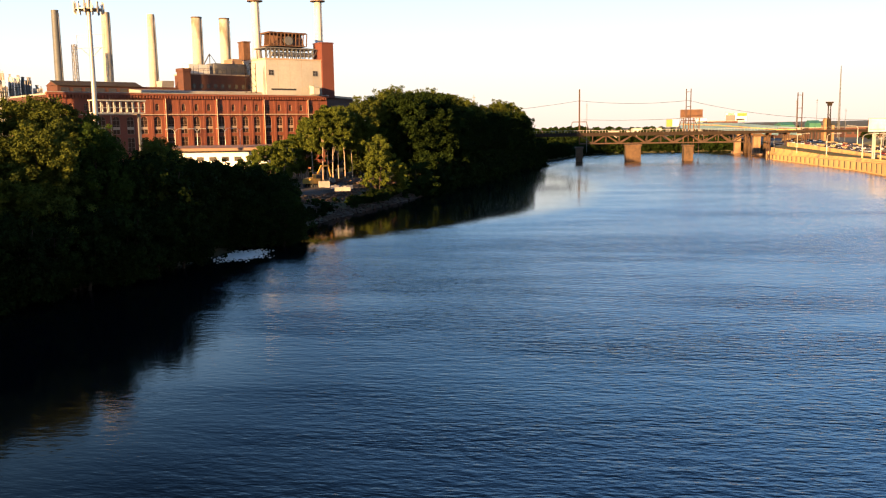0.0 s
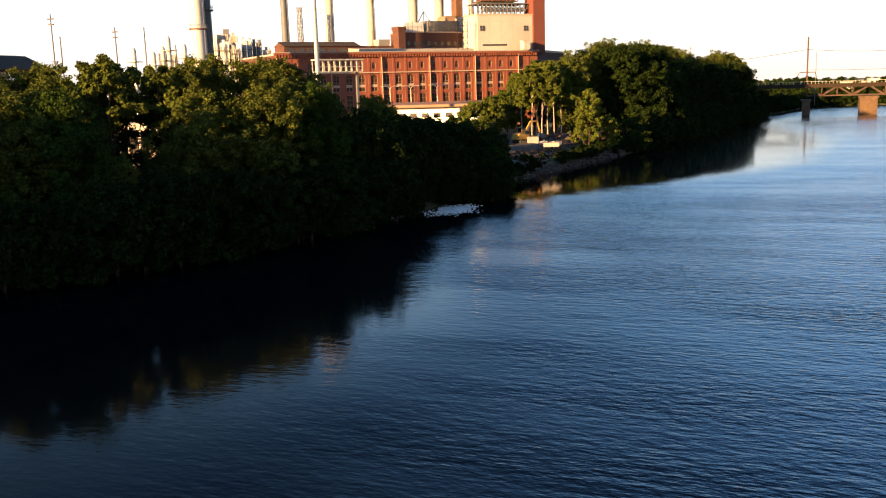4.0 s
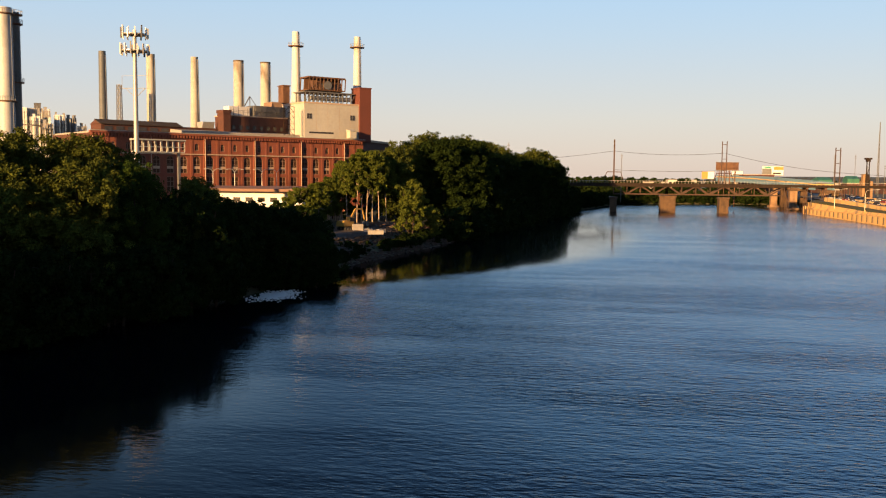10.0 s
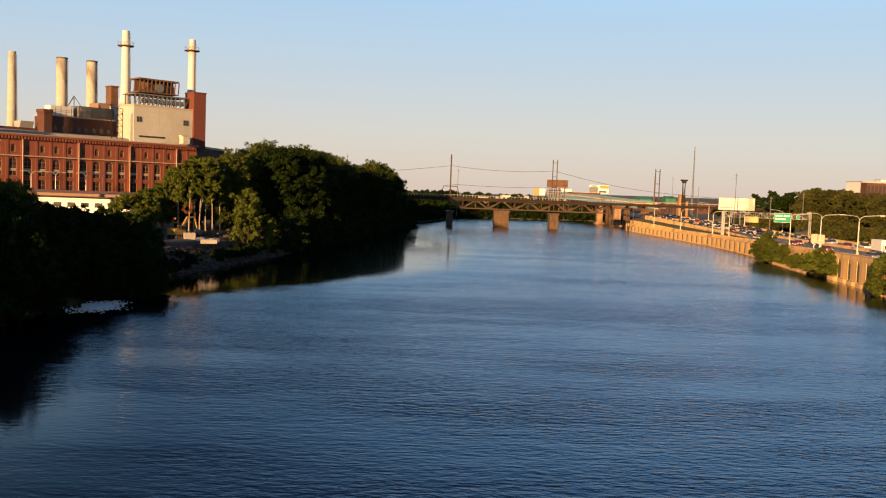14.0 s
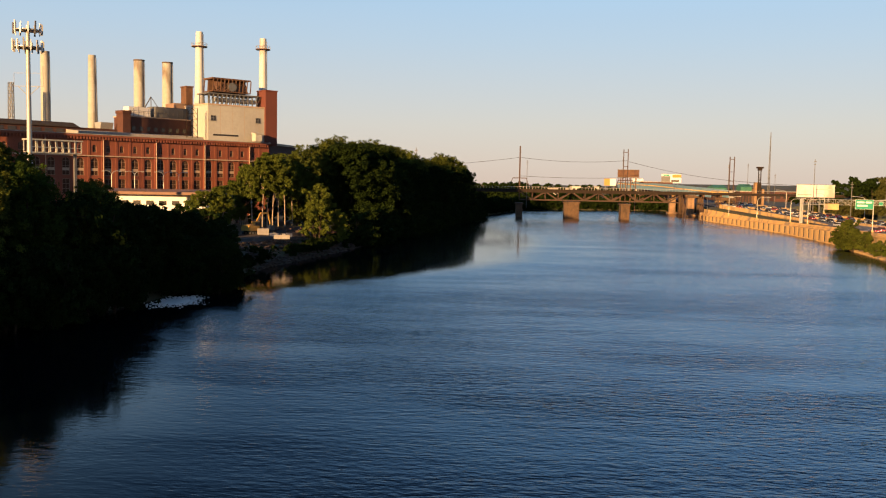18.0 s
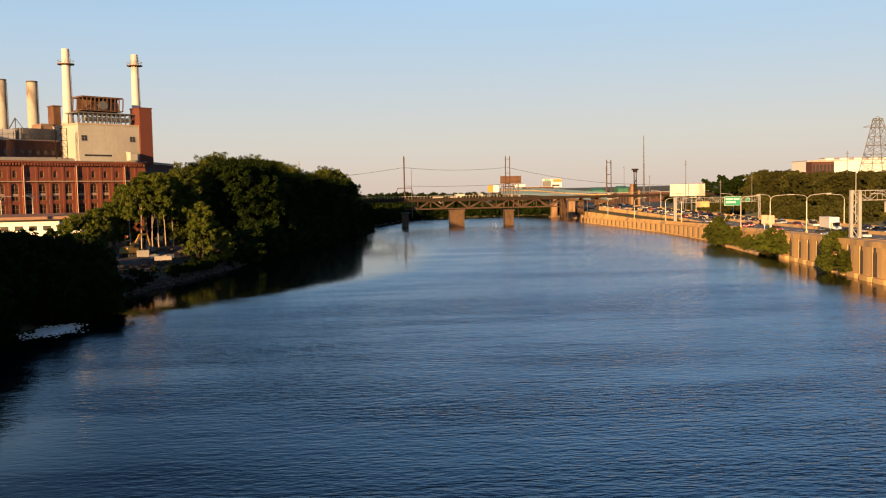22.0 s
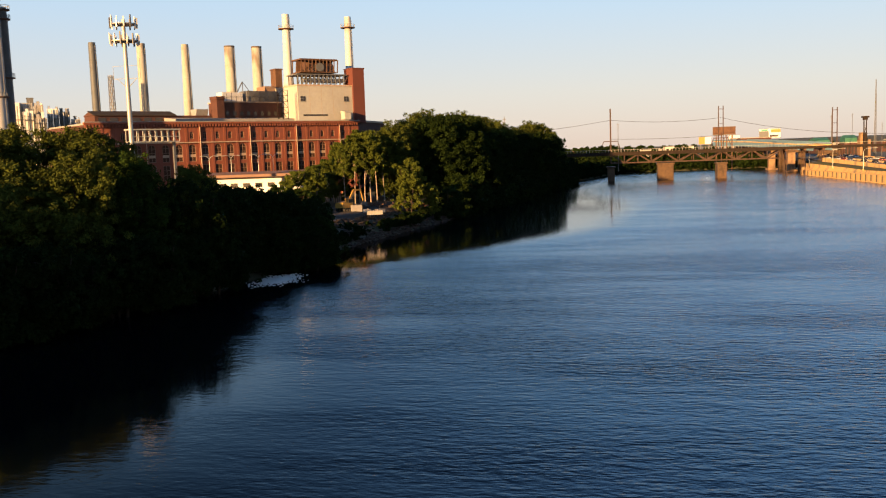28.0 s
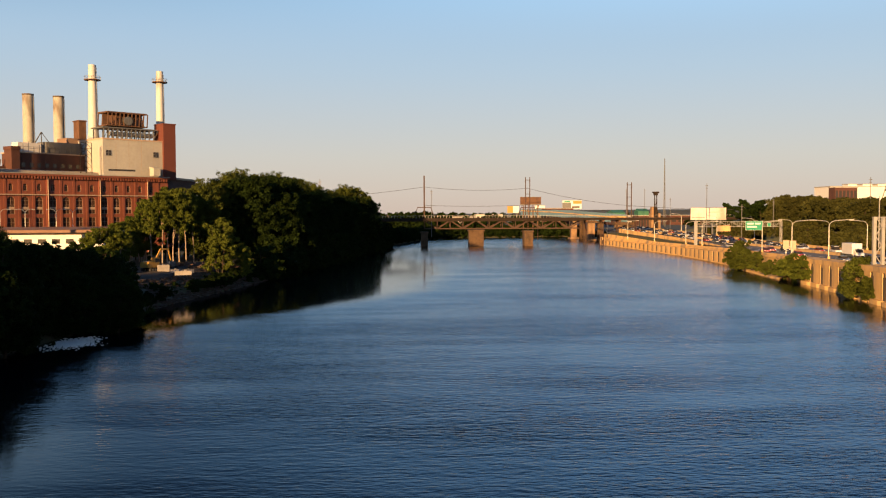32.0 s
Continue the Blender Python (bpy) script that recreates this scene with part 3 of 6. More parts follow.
for ob in bh.children:
    if ob.name.split(".")[0] in ("cooling_rack", "baffle", "fan_drum", "roof_frame", "duct"):
        ob.location.x = 2.2
bh.scale = (1, 1, 0.944)

# dark brick penthouse with tanks and rails on it
a, turn, L = front_frame(-23.2, 300, -19.3, 313)
pent = thing("roof_penthouse", "low sooty brick penthouse with pipes and rails on its roof", "power station", (a.x, a.y, 27.0), turn)
part("body", Mesh().box(0, 0, 0, L + 7.5, 9, 9.0), BRICK_DARK, pent)
part("coping", Mesh().box(-0.2, -0.2, 9, L + 7.7, 9.2, 9.35), STONE, pent)
part("stair_turret", Mesh().box(-2.6, -1, 0, 0, 3, 9.8).box(-2.8, -1.2, 9.8, 0.2, 3.2, 10.8), BRICK_DARK, pent)
for k in range(9):
    w = part("window", Mesh().box(-0.6, -0.06, 0, 0.6, 0.05, 1.3), PANE, pent)
    w.location = (1.6 + k * (L - 2.5) / 8.5, 0.0, 4.8)
rail = Mesh()
for k in range(15):
    rail.beam((k * L / 14, 0.2, 9.3), (k * L / 14, 0.2, 11.0 + (k % 3) * 0.8), 0.12)
rail.beam((0, 0.2, 10.5), (L, 0.2, 10.5), 0.1).beam((0, 0.2, 11.0), (L, 0.2, 11.0), 0.1)
part("railing", rail, STEEL, pent)
part("tank", Mesh().box(1.5, 2.5, 9.3, 9.0, 6, 12.4), WHITE, pent)
part("duct_bank", Mesh().box(10.5, 2, 9.3, L - 2, 7, 13.0).box(11, 1.8, 11, L - 2.4, 2, 12.8), STEEL, pent)
part("hoist", Mesh().beam((7, 3, 12), (9.5, 3, 16), 0.25).beam((9.5, 3, 16), (12.5, 3, 12.2), 0.15).beam((9.5, 3, 12), (9.5, 3, 16), 0.2), STEEL, pent)
tower = Mesh()
for x in (L - 0.5, L + 2.5):
    for y in (-1.5, 1):
        tower.beam((x, y, 0), (x, y, 13.5), 0.16)
for z in (3, 6, 9, 12, 13.4):
    tower.beam((L - 0.5, -1.5, z), (L + 2.5, -1.5, z), 0.12).beam((L - 0.5, 1, z), (L + 2.5, 1, z), 0.12).beam((L - 0.5, -1.5, z - 2.5), (L + 2.5, -1.5, z), 0.09)
part("stair_frame", tower, STEEL, pent)

# low brick block at the hall's far end
a, turn, L = front_frame(-30.6, 285, -23.4, 302)
low = thing("roof_clerestory", "low brick clerestory with dark glazing over the hall", "power station", (a.x, a.y, 27.5), turn)
part("body", Mesh().box(0, 0, 0, L, 8, 4.4).side_prism([(-0.3, 4.4), (4, 5.6), (8.3, 4.4)], -0.3, L * 0.62), BRICK_DARK, low)
for k in range(11):
    part("window", Mesh().box(-1.2, -0.06, 0, 1.2, 0.05, 2.2), PANE, low).location = (2.2 + k * (L - 4) / 10.4, 0, 1.6)
part("cover", Mesh().side_prism([(-0.5, 4.3), (4, 5.7), (4, 5.9), (-0.5, 4.52)], -0.5, L * 0.62 + 0.3), ROOF_DARK, low)
part("hopper", Mesh().side_prism([(0.5, 4.4), (3.5, 4.4), (4.2, 6.4), (-0.2, 6.4)], L * 0.80, L * 0.90), GALV, low, "pale steel hopper")


SOOT = material("sooty_rim", (0.05, 0.04, 0.03), (0.14, 0.10, 0.07), 0.8, 0.9)


def chimney(name, label, az, r, top, base, r0, r1, mat, gallery=None, cone=0.0, band=None, wide=1.35):
    x, y, _ = polar(az, r)
    c = thing(name, label, "chimney", (x, y, base), 0, "power station chimneys")
    h = top - base
    prof = [(r0 * (1 + cone), 0), (r0 * (1 + cone * 0.4), h * 0.06), (r0, h * 0.16)] if cone else [(r0, 0)]
    prof += [(r0 + (r1 - r0) * k / 6, h * (0.16 + 0.84 * k / 6)) for k in range(1, 7)]
    part("shaft", Mesh().turned(prof + [(r1 * 0.8, h), (r1 * 0.8, h - 1.5)], 28), mat, c, smooth=True)
    if band:
        part("cap_band", Mesh().turned([(r1 * 1.02, h - band * 0.2), (r1 * 1.05, h - 0.1), (r1 * 1.05, h + 0.05), (r1 * 0.9, h + 0.06)], 28), SOOT, c, "soot-stained rim", smooth=True)
    for z in gallery or ():
        rr = r0 + (r1 - r0) * z / h
        g = part("gallery", Mesh().turned([(rr, z - 0.2), (rr + wide, z - 0.15), (rr + wide, z + 0.12), (rr, z + 0.12)], 24), RUST, c)
        for k in range(14):
            u = 2 * math.pi * k / 14
            v = 2 * math.pi * (k + 1) / 14
            p, q = [((rr + wide - 0.05) * math.cos(w), (rr + wide - 0.05) * math.sin(w)) for w in (u, v)]
            part("rail_post", Mesh().beam((*p, z), (*p, z + 1.1), 0.07), STEEL, g)
            part("guard_rail", Mesh().beam((*p, z + 1.1), (*q, z + 1.1), 0.07), STEEL, g)
    lad = Mesh()
    for s in (-0.25, 0.25):
        lad.beam((r0 + 0.12, s, 1.0), (r1 + 0.12, s, h * 0.97), 0.07)
    part("ladder", lad, STEEL, c)
    return c


chimney("chimney", "white steel chimney with a gallery near its top", -19.13, 318, 66.2, 40.5, 1.55, 1.2, STACK_WHITE, (20.8,), 0.7)
chimney("chimney", "white steel chimney with a gallery near its top", -15.34, 321, 65.5, 30, 1.5, 1.15, STACK_WHITE, (31.8,), 0.0)
chimney("chimney", "stained cream concrete chimney with a sooty rim", -22.61, 318, 55.8, 28, 1.75, 1.7, STACK, None, 0.0, 2.2)
chimney("chimney", "stained cream concrete chimney with a sooty rim", -20.99, 340, 58.1, 28, 1.9, 1.8, STACK, None, 0.0, 2.4)
chimney("chimney", "slender grey concrete chimney", -25.22, 312, 55.7, 28, 1.5, 1.15, STACK, None, 0.0)
chimney("chimney", "pale concrete chimney behind the hall", -27.75, 345, 60.0, 4, 1.6, 1.5, STACK)
chimney("chimney", "dark grey steel chimney", -30.46, 320, 57.2, 27, 1.3, 1.12, STACK_DARK)
chimney("tall_stack", "tall silver clad stack with galleries", -35.60, 250, 57.8, 4, 1.98, 1.8, SILVER, (31.0, 52.3), wide=0.6)
chimney("tall_stack", "tall dark steel stack beside a silver one", -35.05, 254, 57.4, 4, 1.08, 1.02, STACK_DARK, (36.0, 50.5, 52.8), wide=0.75)


# ---------------------------------------------------------------- trees
def crown_mesh(name, mat, rx, ry, z0, z1, blobs, leaves, size, seed, lean=0.0, taper=0.55):
    """A crown of many small leaves gathered in uneven clumps."""
    rng = np.random.default_rng(seed)
    h = z1 - z0
    cen, rad = [], []
    lobes = []
    for k in range(11):
        t = (k + rng.random()) / 11
        w = math.sin(math.pi * min(1, 0.14 + 0.82 * t)) ** taper
        a, q = 2.4 * k + rng.random(), 0.45 + 0.3 * rng.random()
        lobes.append((math.cos(a) * rx * w * q + lean * t, math.sin(a) * ry * w * q, z0 + h * (0.1 + 0.76 * t)))
    for k in range(blobs):
        if k % 5:
            c = lobes[rng.integers(11)]
            cen.append((c[0] + rng.normal() * rx * 0.19, c[1] + rng.normal() * ry * 0.19, min(z1 - 0.3, c[2] + rng.normal() * h * 0.065)))
            rad.append((0.055 + 0.085 * rng.random()) * (rx + ry) / 2)
            continue
        t = rng.random() ** 0.8
        w = (math.sin(math.pi * min(1, 0.12 + 0.86 * t)) ** taper) * (0.6 + 0.4 * rng.random())
        a = rng.random() * 2 * math.pi
        q = math.sqrt(rng.random()) * 0.85
        cen.append((math.cos(a) * rx * w * q + lean * t, math.sin(a) * ry * w * q, z0 + h * (0.08 + 0.86 * t)))
        rad.append((0.08 + 0.11 * rng.random()) * (rx + ry) / 2 * (1.15 - 0.45 * t))
    cen, rad = np.array(cen), np.array(rad) * min(1.0, (200 / blobs) ** 0.2)
    pick = rng.choice(blobs, leaves, p=rad ** 2 / (rad ** 2).sum())
    d = rng.normal(size=(leaves, 3))
    d /= np.linalg.norm(d, axis=1)[:, None]
    rr = rad[pick] * (0.3 + 1.15 * rng.random(leaves) ** 0.9)
    p = cen[pick] + d * rr[:, None] * np.array([1, 1, 0.8])
    nrm = d * 0.7 + rng.normal(size=(leaves, 3)) * 0.55 + np.array([0, 0, 0.35])
    nrm /= np.linalg.norm(nrm, axis=1)[:, None]
    u = np.cross(nrm, rng.normal(size=(leaves, 3)))
    u /= np.linalg.norm(u, axis=1)[:, None]
    v = np.cross(nrm, u)
    s = (size * (0.55 + 0.9 * rng.random(leaves)))[:, None]
    quad = np.stack([p - u * s, p - v * s * 0.55 + nrm * s * 0.15, p + u * s, p + v * s * 0.55 + nrm * s * 0.15], 1).reshape(-1, 3)
    me = bpy.data.meshes.new(name)
    me.vertices.add(len(quad))
    me.vertices.foreach_set("co", quad.astype(np.float32).ravel())
    me.loops.add(len(quad))
    me.loops.foreach_set("vertex_index", np.arange(len(quad), dtype=np.int32))
    me.polygons.add(leaves)
    me.polygons.foreach_set("loop_start", np.arange(0, len(quad), 4, dtype=np.int32))
    me.update(calc_edges=True)
    me.materials.append(mat)
    return me, cen


def tree(name, label, mat, h, rx, ry, clear, blobs, leaves, size, seed, trunk=0.35, stems=1, bark=None, lean=0.0, taper=0.55, grip=0.28):
    """A tree: tapered trunk or stems with limbs, and its crown."""
    t = thing(name, label, "tree", (0, 0, 0), 0)
    me, cen = crown_mesh("crown", mat, rx, ry, clear, h, blobs, leaves, size, seed, lean, taper)
    rng = random.Random(seed)
    for s in range(stems):
        a = 2 * math.pi * s / max(1, stems) + rng.random()
        off = 0.0 if stems == 1 else rx * grip
        m = Mesh()
        p = Vector((math.cos(a) * off * 0.5, math.sin(a) * off * 0.5, -0.6))
        r = trunk
        for k in range(5):
            q = p + Vector((math.cos(a) * off * 0.22 + rng.uniform(-0.25, 0.25), math.sin(a) * off * 0.22 + rng.uniform(-0.25, 0.25), h * 0.17))
            m.tube(p, q, r, r * 0.78, 8, False)
            p, r = q, r * 0.78
            if k >= 1:
                for c in rng.sample(list(range(len(cen))), 3):
                    e = Vector(cen[c])
                    if e.z > p.z - 1:
                        m.tube(p, p.lerp(e, 0.72), r * 0.45, 0.04, 5, False)
        part("trunk", m, bark or BARK, t, smooth=True)
    part("crown", me, mat, t)
    return t


def plant_trees(proto, spots, label=""):
    """The first spot takes the tree itself, the others copies: x, y, z, size, turn."""
    for k, (x, y, z, s, turn) in enumerate(spots):
        m = pose(x, y, z, 0, 0, turn)
        if k:
            ob = copy_thing(proto, m)
        else:
            ob = proto
            ob.matrix_basis = m
        ob.scale = (s, s, s)


rnd = random.Random(5)
BANK = "dark leafy riverbank tree in full summer foliage"
big = [tree("river_tree", BANK, LEAF, 19.5, 6.8, 6.4, 1.5, 480, 42000, 0.165, 11), tree("river_tree", BANK, LEAF_WARM, 18.0, 7.0, 6.2, 2.0, 480, 42000, 0.165, 12),
       tree("river_tree", BANK, LEAF_WARM, 19.0, 6.2, 6.0, 3.0, 440, 40000, 0.165, 13)]
low_bank = tree("bank_shrub", "dense dark shrub overhanging the river's edge", LEAF_SHADED, 9.0, 5.6, 5.0, -0.8, 300, 24000, 0.18, 14, 0.2, 3)
sparse = tree("river_tree", "tall thin-crowned tree with open trunks by the river", LEAF_WARM, 19.0, 5.4, 5.4, 10.0, 70, 12000, 0.24, 15, 0.3, 2)

SKYLINE = [(-62, 0.043), (-52, 0.038), (-46, 0.032), (-41, 0.044), (-38.2, 0.037), (-35.7, 0.042), (-33.8, 0.038), (-32.2, 0.042), (-30.6, 0.035), (-28.6, 0.026), (-27.3, 0.015), (-26, 0.0), (-24.7, -0.018), (-23.3, -0.026), (-21.3, -0.028), (-19, -0.04), (-17, -0.055), (-15.5, -0.08)]


def bank_point(az):
    """Where the left bank's edge lies in that direction."""
    best = None
    for k in range(0, 900):
        y = -20 + k * 0.55
        x = lerp(LEFT, y)
        e = abs(math.degrees(math.atan2(x, y)) - az)
        if best is None or e < best[0]:
            best = (e, x, y)
    return best[1], best[2]


spots = [[], [], [], [], []]
az = -63.0
while az < -25.5:
    for back, kind in ((6, 0), (15, 1), (26, 2), (40, 2)):
        if back > 30 and az > -43:
            continue
        x, y = bank_point(az + rnd.uniform(-1, 1))
        r = math.hypot(x, y) + back + rnd.uniform(-1.5, 1.5)
        px, py, _ = polar(az + rnd.uniform(-0.8, 0.8), r)
        ztop = 19.3 + r * lerp(SKYLINE, az) - (3.6 if kind == 0 else 1.6 if kind == 1 else 1.0) + rnd.uniform(-1.4, 0.4)
        z = 2.6 if kind == 0 else 4.2
        p = rnd.choice((0, 1, 2))
        if -42.5 < az < -36.0:
            if kind == 0:
                ztop = 18 - r * (0.052 + 0.012 * rnd.random())
            else:
                p = 4
        hh = (19.5, 18.0, 19.0, 9.0, 19.0)[p]
        spots[p].append((px, py, z, max(0.35, (ztop - z) / hh), rnd.uniform(0, 360)))
    az += 3.1
az = -62.0
while az < -17.2:
    x, y = bank_point(az)
    r = math.hypot(x, y) - 2.0
    pool = -24.0 < az < -20.4                               # the shrubs draw back from the bright patch of water
    px, py, _ = polar(az, r + (5.0 if pool else 0.0))
    spots[3].append((px, py, 0.5, rnd.uniform(0.85, 1.1) * (0.9 if pool else 1.0), rnd.uniform(0, 360)))
    if az > -27:
        for more in (7, 14, 23):
            px, py, _ = polar(az + rnd.uniform(-0.6, 0.6), r + more)
            top = 18 + (r + more) * lerp(SKYLINE, az) - rnd.uniform(0, 1.5)
            spots[3].append((px, py, 3.6, max(0.45, min(1.3, (top - 3.6) / 9)), rnd.uniform(0, 360)))
    az += 2.0 if az < -27 else 1.5
thicket = tree("sapling_clump", "dense clump of thin-stemmed saplings under the taller trees", LEAF_SHADED, 12.0, 4.6, 4.2, 2.5, 60, 2600, 0.22, 16, 0.11, 6)
clumps = []
for az in (-43.2, -41.6, -40.3, -38.9, -37.5):
    x, y = bank_point(az)
    px, py, _ = polar(az, math.hypot(x, y) + 19 + rnd.uniform(-2, 2))
    clumps.append((px, py, 4.2, rnd.uniform(0.95, 1.15), rnd.uniform(0, 360)))
plant_trees(thicket, clumps)
spots[3] += [(-45.0, 138.5, 0.4, 0.95, 20), (-44.0, 134.5, 0.2, 0.7, 75), (-47.0, 143.0, 0.6, 1.0, 200)]
for proto, sp in zip(big + [low_bank, sparse], spots):
    plant_trees(proto, sp)

# trees round the clearing
birch = tree("grove_tree", "slender pale-trunked tree beside the clearing", LEAF_GOLD, 20.0, 4.1, 3.8, 8.8, 200, 15000, 0.19, 21, 0.21, 1, BARK_PALE)
plant_trees(birch, [(*polar(a, r)[:2], 4.2, s, 47 * k) for k, (a, r, s) in enumerate(((-16.0, 244, 0.86), (-15.35, 243, 0.98), (-15.05, 249, 1.06), (-14.7, 245, 1.02), (-14.35, 250, 1.05), (-13.95, 246, 0.96), (-13.5, 252, 0.9), (-16.3, 256, 0.9), (-13.1, 262, 0.95)))])
grove_back = tree("grove_tree", "dark leafy tree behind the pale grove", LEAF, 17.0, 6.5, 6.0, 1.0, 90, 12000, 0.3, 24, 0.3)
plant_trees(grove_back, [(*polar(a, r)[:2], 4.2, s, 70 * k) for k, (a, r, s) in enumerate(((-16.9, 266, 0.8), (-15.2, 270, 0.85), (-13.4, 275, 0.9), (-12.2, 262, 0.9)))])
round_tree = tree("grove_tree", "olive green broad tree by the clearing", LEAF_GOLD, 13.0, 5.0, 4.6, 2.0, 220, 24000, 0.19, 22, 0.2, 3, BARK_PALE)
plant_trees(round_tree, [(*polar(-19.0, 214)[:2], 4.0, 0.86, 0), (*polar(-18.0, 217)[:2], 4.0, 0.95, 80), (*polar(-17.3, 250)[:2], 4.0, 1.0, 140), (*polar(-16.6, 256)[:2], 4.0, 0.95, 200)])
golden = tree("grove_tree", "sunlit golden green bush tree on the bank", LEAF_GOLD, 15.0, 4.6, 4.2, 0.5, 260, 26000, 0.19, 23, 0.16, 4, BARK)
plant_trees(golden, [(polar(-11.9, 222)[0], polar(-11.9, 222)[1], 2.6, 0.98, 30), (polar(-10.6, 228)[0], polar(-10.6, 228)[1], 1.4, 0.62, 110)])
far_a = tree("river_tree", "tall dark riverside tree in full leaf", LEAF_WARM, 26.0, 8.6, 8.2, 1.0, 620, 38000, 0.24, 31, 0.4)
far_b = tree("river_tree", "tall dark riverside tree in full leaf", LEAF_WARM, 24.0, 7.8, 7.8, 1.0, 560, 36000, 0.24, 32, 0.4)
far_c = tree("river_tree", "shaded dark riverside tree over the water", LEAF_SHADED, 20.0, 7.0, 6.8, 0.5, 480, 30000, 0.25, 34, 0.3)
FAR_TOP = [(-12.4, 0.0375), (-10.9, 0.045), (-8.8, 0.043), (-7.1, 0.0364), (-6.1, 0.031), (-5.4, 0.02), (-5.0, 0.0254), (-4.3, 0.030), (-3.3, 0.028), (-2.85, 0.023), (-2.2, 0.015), (-1.9, 0.0)]
sp = [[], [], []]
for k in range(54):
    y = 246 + 172 * k / 53
    back = (5, 12, 22)[k % 3]
    px, py = lerp(LEFT, y) - back, y + rnd.uniform(-4, 4)
    r, az = math.hypot(px, py), math.degrees(math.atan2(px, py))
    ztop = 18.6 + r * lerp(FAR_TOP, az) - (4.5, 0.8, 0)[k % 3] + rnd.uniform(-1.2, 0.5)
    z = (1.8, 4, 4.2)[k % 3]
    # front rows get the darker leaf as shade, back rows the sunlit tone
    j = 2 if k % 3 == 0 or (k % 3 == 1 and k < 18) else k % 2
    if j == 2 and k < 7:
        continue
    sp[j].append((px, py, z, max(0.3, (ztop - z) / (26.0, 24.0, 20.0)[j]), rnd.uniform(0, 360)))
# the last tree of the row stands apart, round-headed, over the water's edge
for az, r, tan, j in ((-4.2, 392, 0.0300, 0), (-3.45, 402, 0.0285, 1), (-2.95, 420, 0.021, 0), (-2.75, 436, 0.0165, 1)):
    x, y, _ = polar(az, r)
    sp[j].append((x, y, 3.0, (18 + r * tan - 3.0) / (26.0, 24.0)[j], 50 * r))
plant_trees(far_a, sp[0])
plant_trees(far_b, sp[1])
plant_trees(far_c, sp[2])
far_shrub = tree("bank_shrub", "dark shrub leaning over the far river edge", LEAF_SHADED, 9.0, 6.5, 6.0, -0.8, 110, 9000, 0.36, 33, 0.2, 2)
plant_trees(far_shrub, [(lerp(LEFT, y) - 0.4, y, 0.3, rnd.uniform(0.8, 1.2), rnd.uniform(0, 360)) for y in range(236, 446, 6)])


# ---------------------------------------------------------------- railway bridge
BY = 462.0
bridge = thing("railway_bridge", "rusty steel truss railway bridge on stone piers", "bridge", (0, BY, 0))
DECK = 14.2
X0, X1 = -60.0, 190.0
part("deck", Mesh().box(X0, -4.6, DECK - 1.0, X1, 4.6, DECK - 0.1), DECK_STEEL, bridge)
part("ballast", Mesh().box(X0, -3.6, DECK - 0.1, X1, 3.6, DECK + 0.15), PIER, bridge)
for s in (-1, 1):
    part("rail_girder", Mesh().box(X0, s * 4.6 - 0.2, DECK - 1.5, 88, s * 4.6 + 0.2, DECK + 0.25).box(88, s * 4.6 - 0.2, DECK - 1.1, X1, s * 4.6 + 0.2, DECK + 0.1), DECK_STEEL, bridge)
for x, w, d, top in ((6.7, 3.4, 9, 7.4), (33.2, 7.4, 10, 8.4), (60.0, 4.2, 9, 7.9)):
    p = part("pier", Mesh().prism([(x - w / 2, -d / 2), (x + w / 2, -d / 2), (x + w / 2, d / 2), (x - w / 2, d / 2)], -5, top - 0.8), PIER, bridge, "weathered stone pier")
    part("cap", Mesh().box(x - w / 2 - 0.5, -d / 2 - 0.5, top - 0.8, x + w / 2 + 0.5, d / 2 + 0.5, top), PIER, p)
for s in (-1, 1):
    for xa, xb in ((6.7, 33.0), (33.0, 60.0), (60.0, 88.0)):
        n = 4
        st = (xb - xa) / n
        tr = part("truss", Mesh().beam((xa, s * 4.2, 9.0), (xb, s * 4.2, 9.0), 0.5, 0.5), BRIDGE_STEEL, bridge, "rusted truss of riveted bars")
        for k in range(n + 1):
            part("upright", Mesh().beam((xa + k * st, s * 4.2, 9.0), (xa + k * st, s * 4.2, DECK - 1), 0.4), BRIDGE_STEEL, tr)
            if k < n:
                u, v = (9.0, DECK - 1) if k % 2 else (DECK - 1, 9.0)
                part("diagonal", Mesh().beam((xa + k * st, s * 4.2, u), (xa + (k + 1) * st, s * 4.2, v), 0.62), BRIDGE_STEEL, tr)
for k in range(100):
    x = X0 + 2 + k * 1.55
    part("railing_post", Mesh().box(x - 0.06, -4.95, DECK + 0.25, x + 0.06, -4.83, DECK + 1.5), GALV, bridge)
part("handrail", Mesh().box(X0, -4.92, DECK + 1.3, X1, -4.84, DECK + 1.4), GALV, bridge)


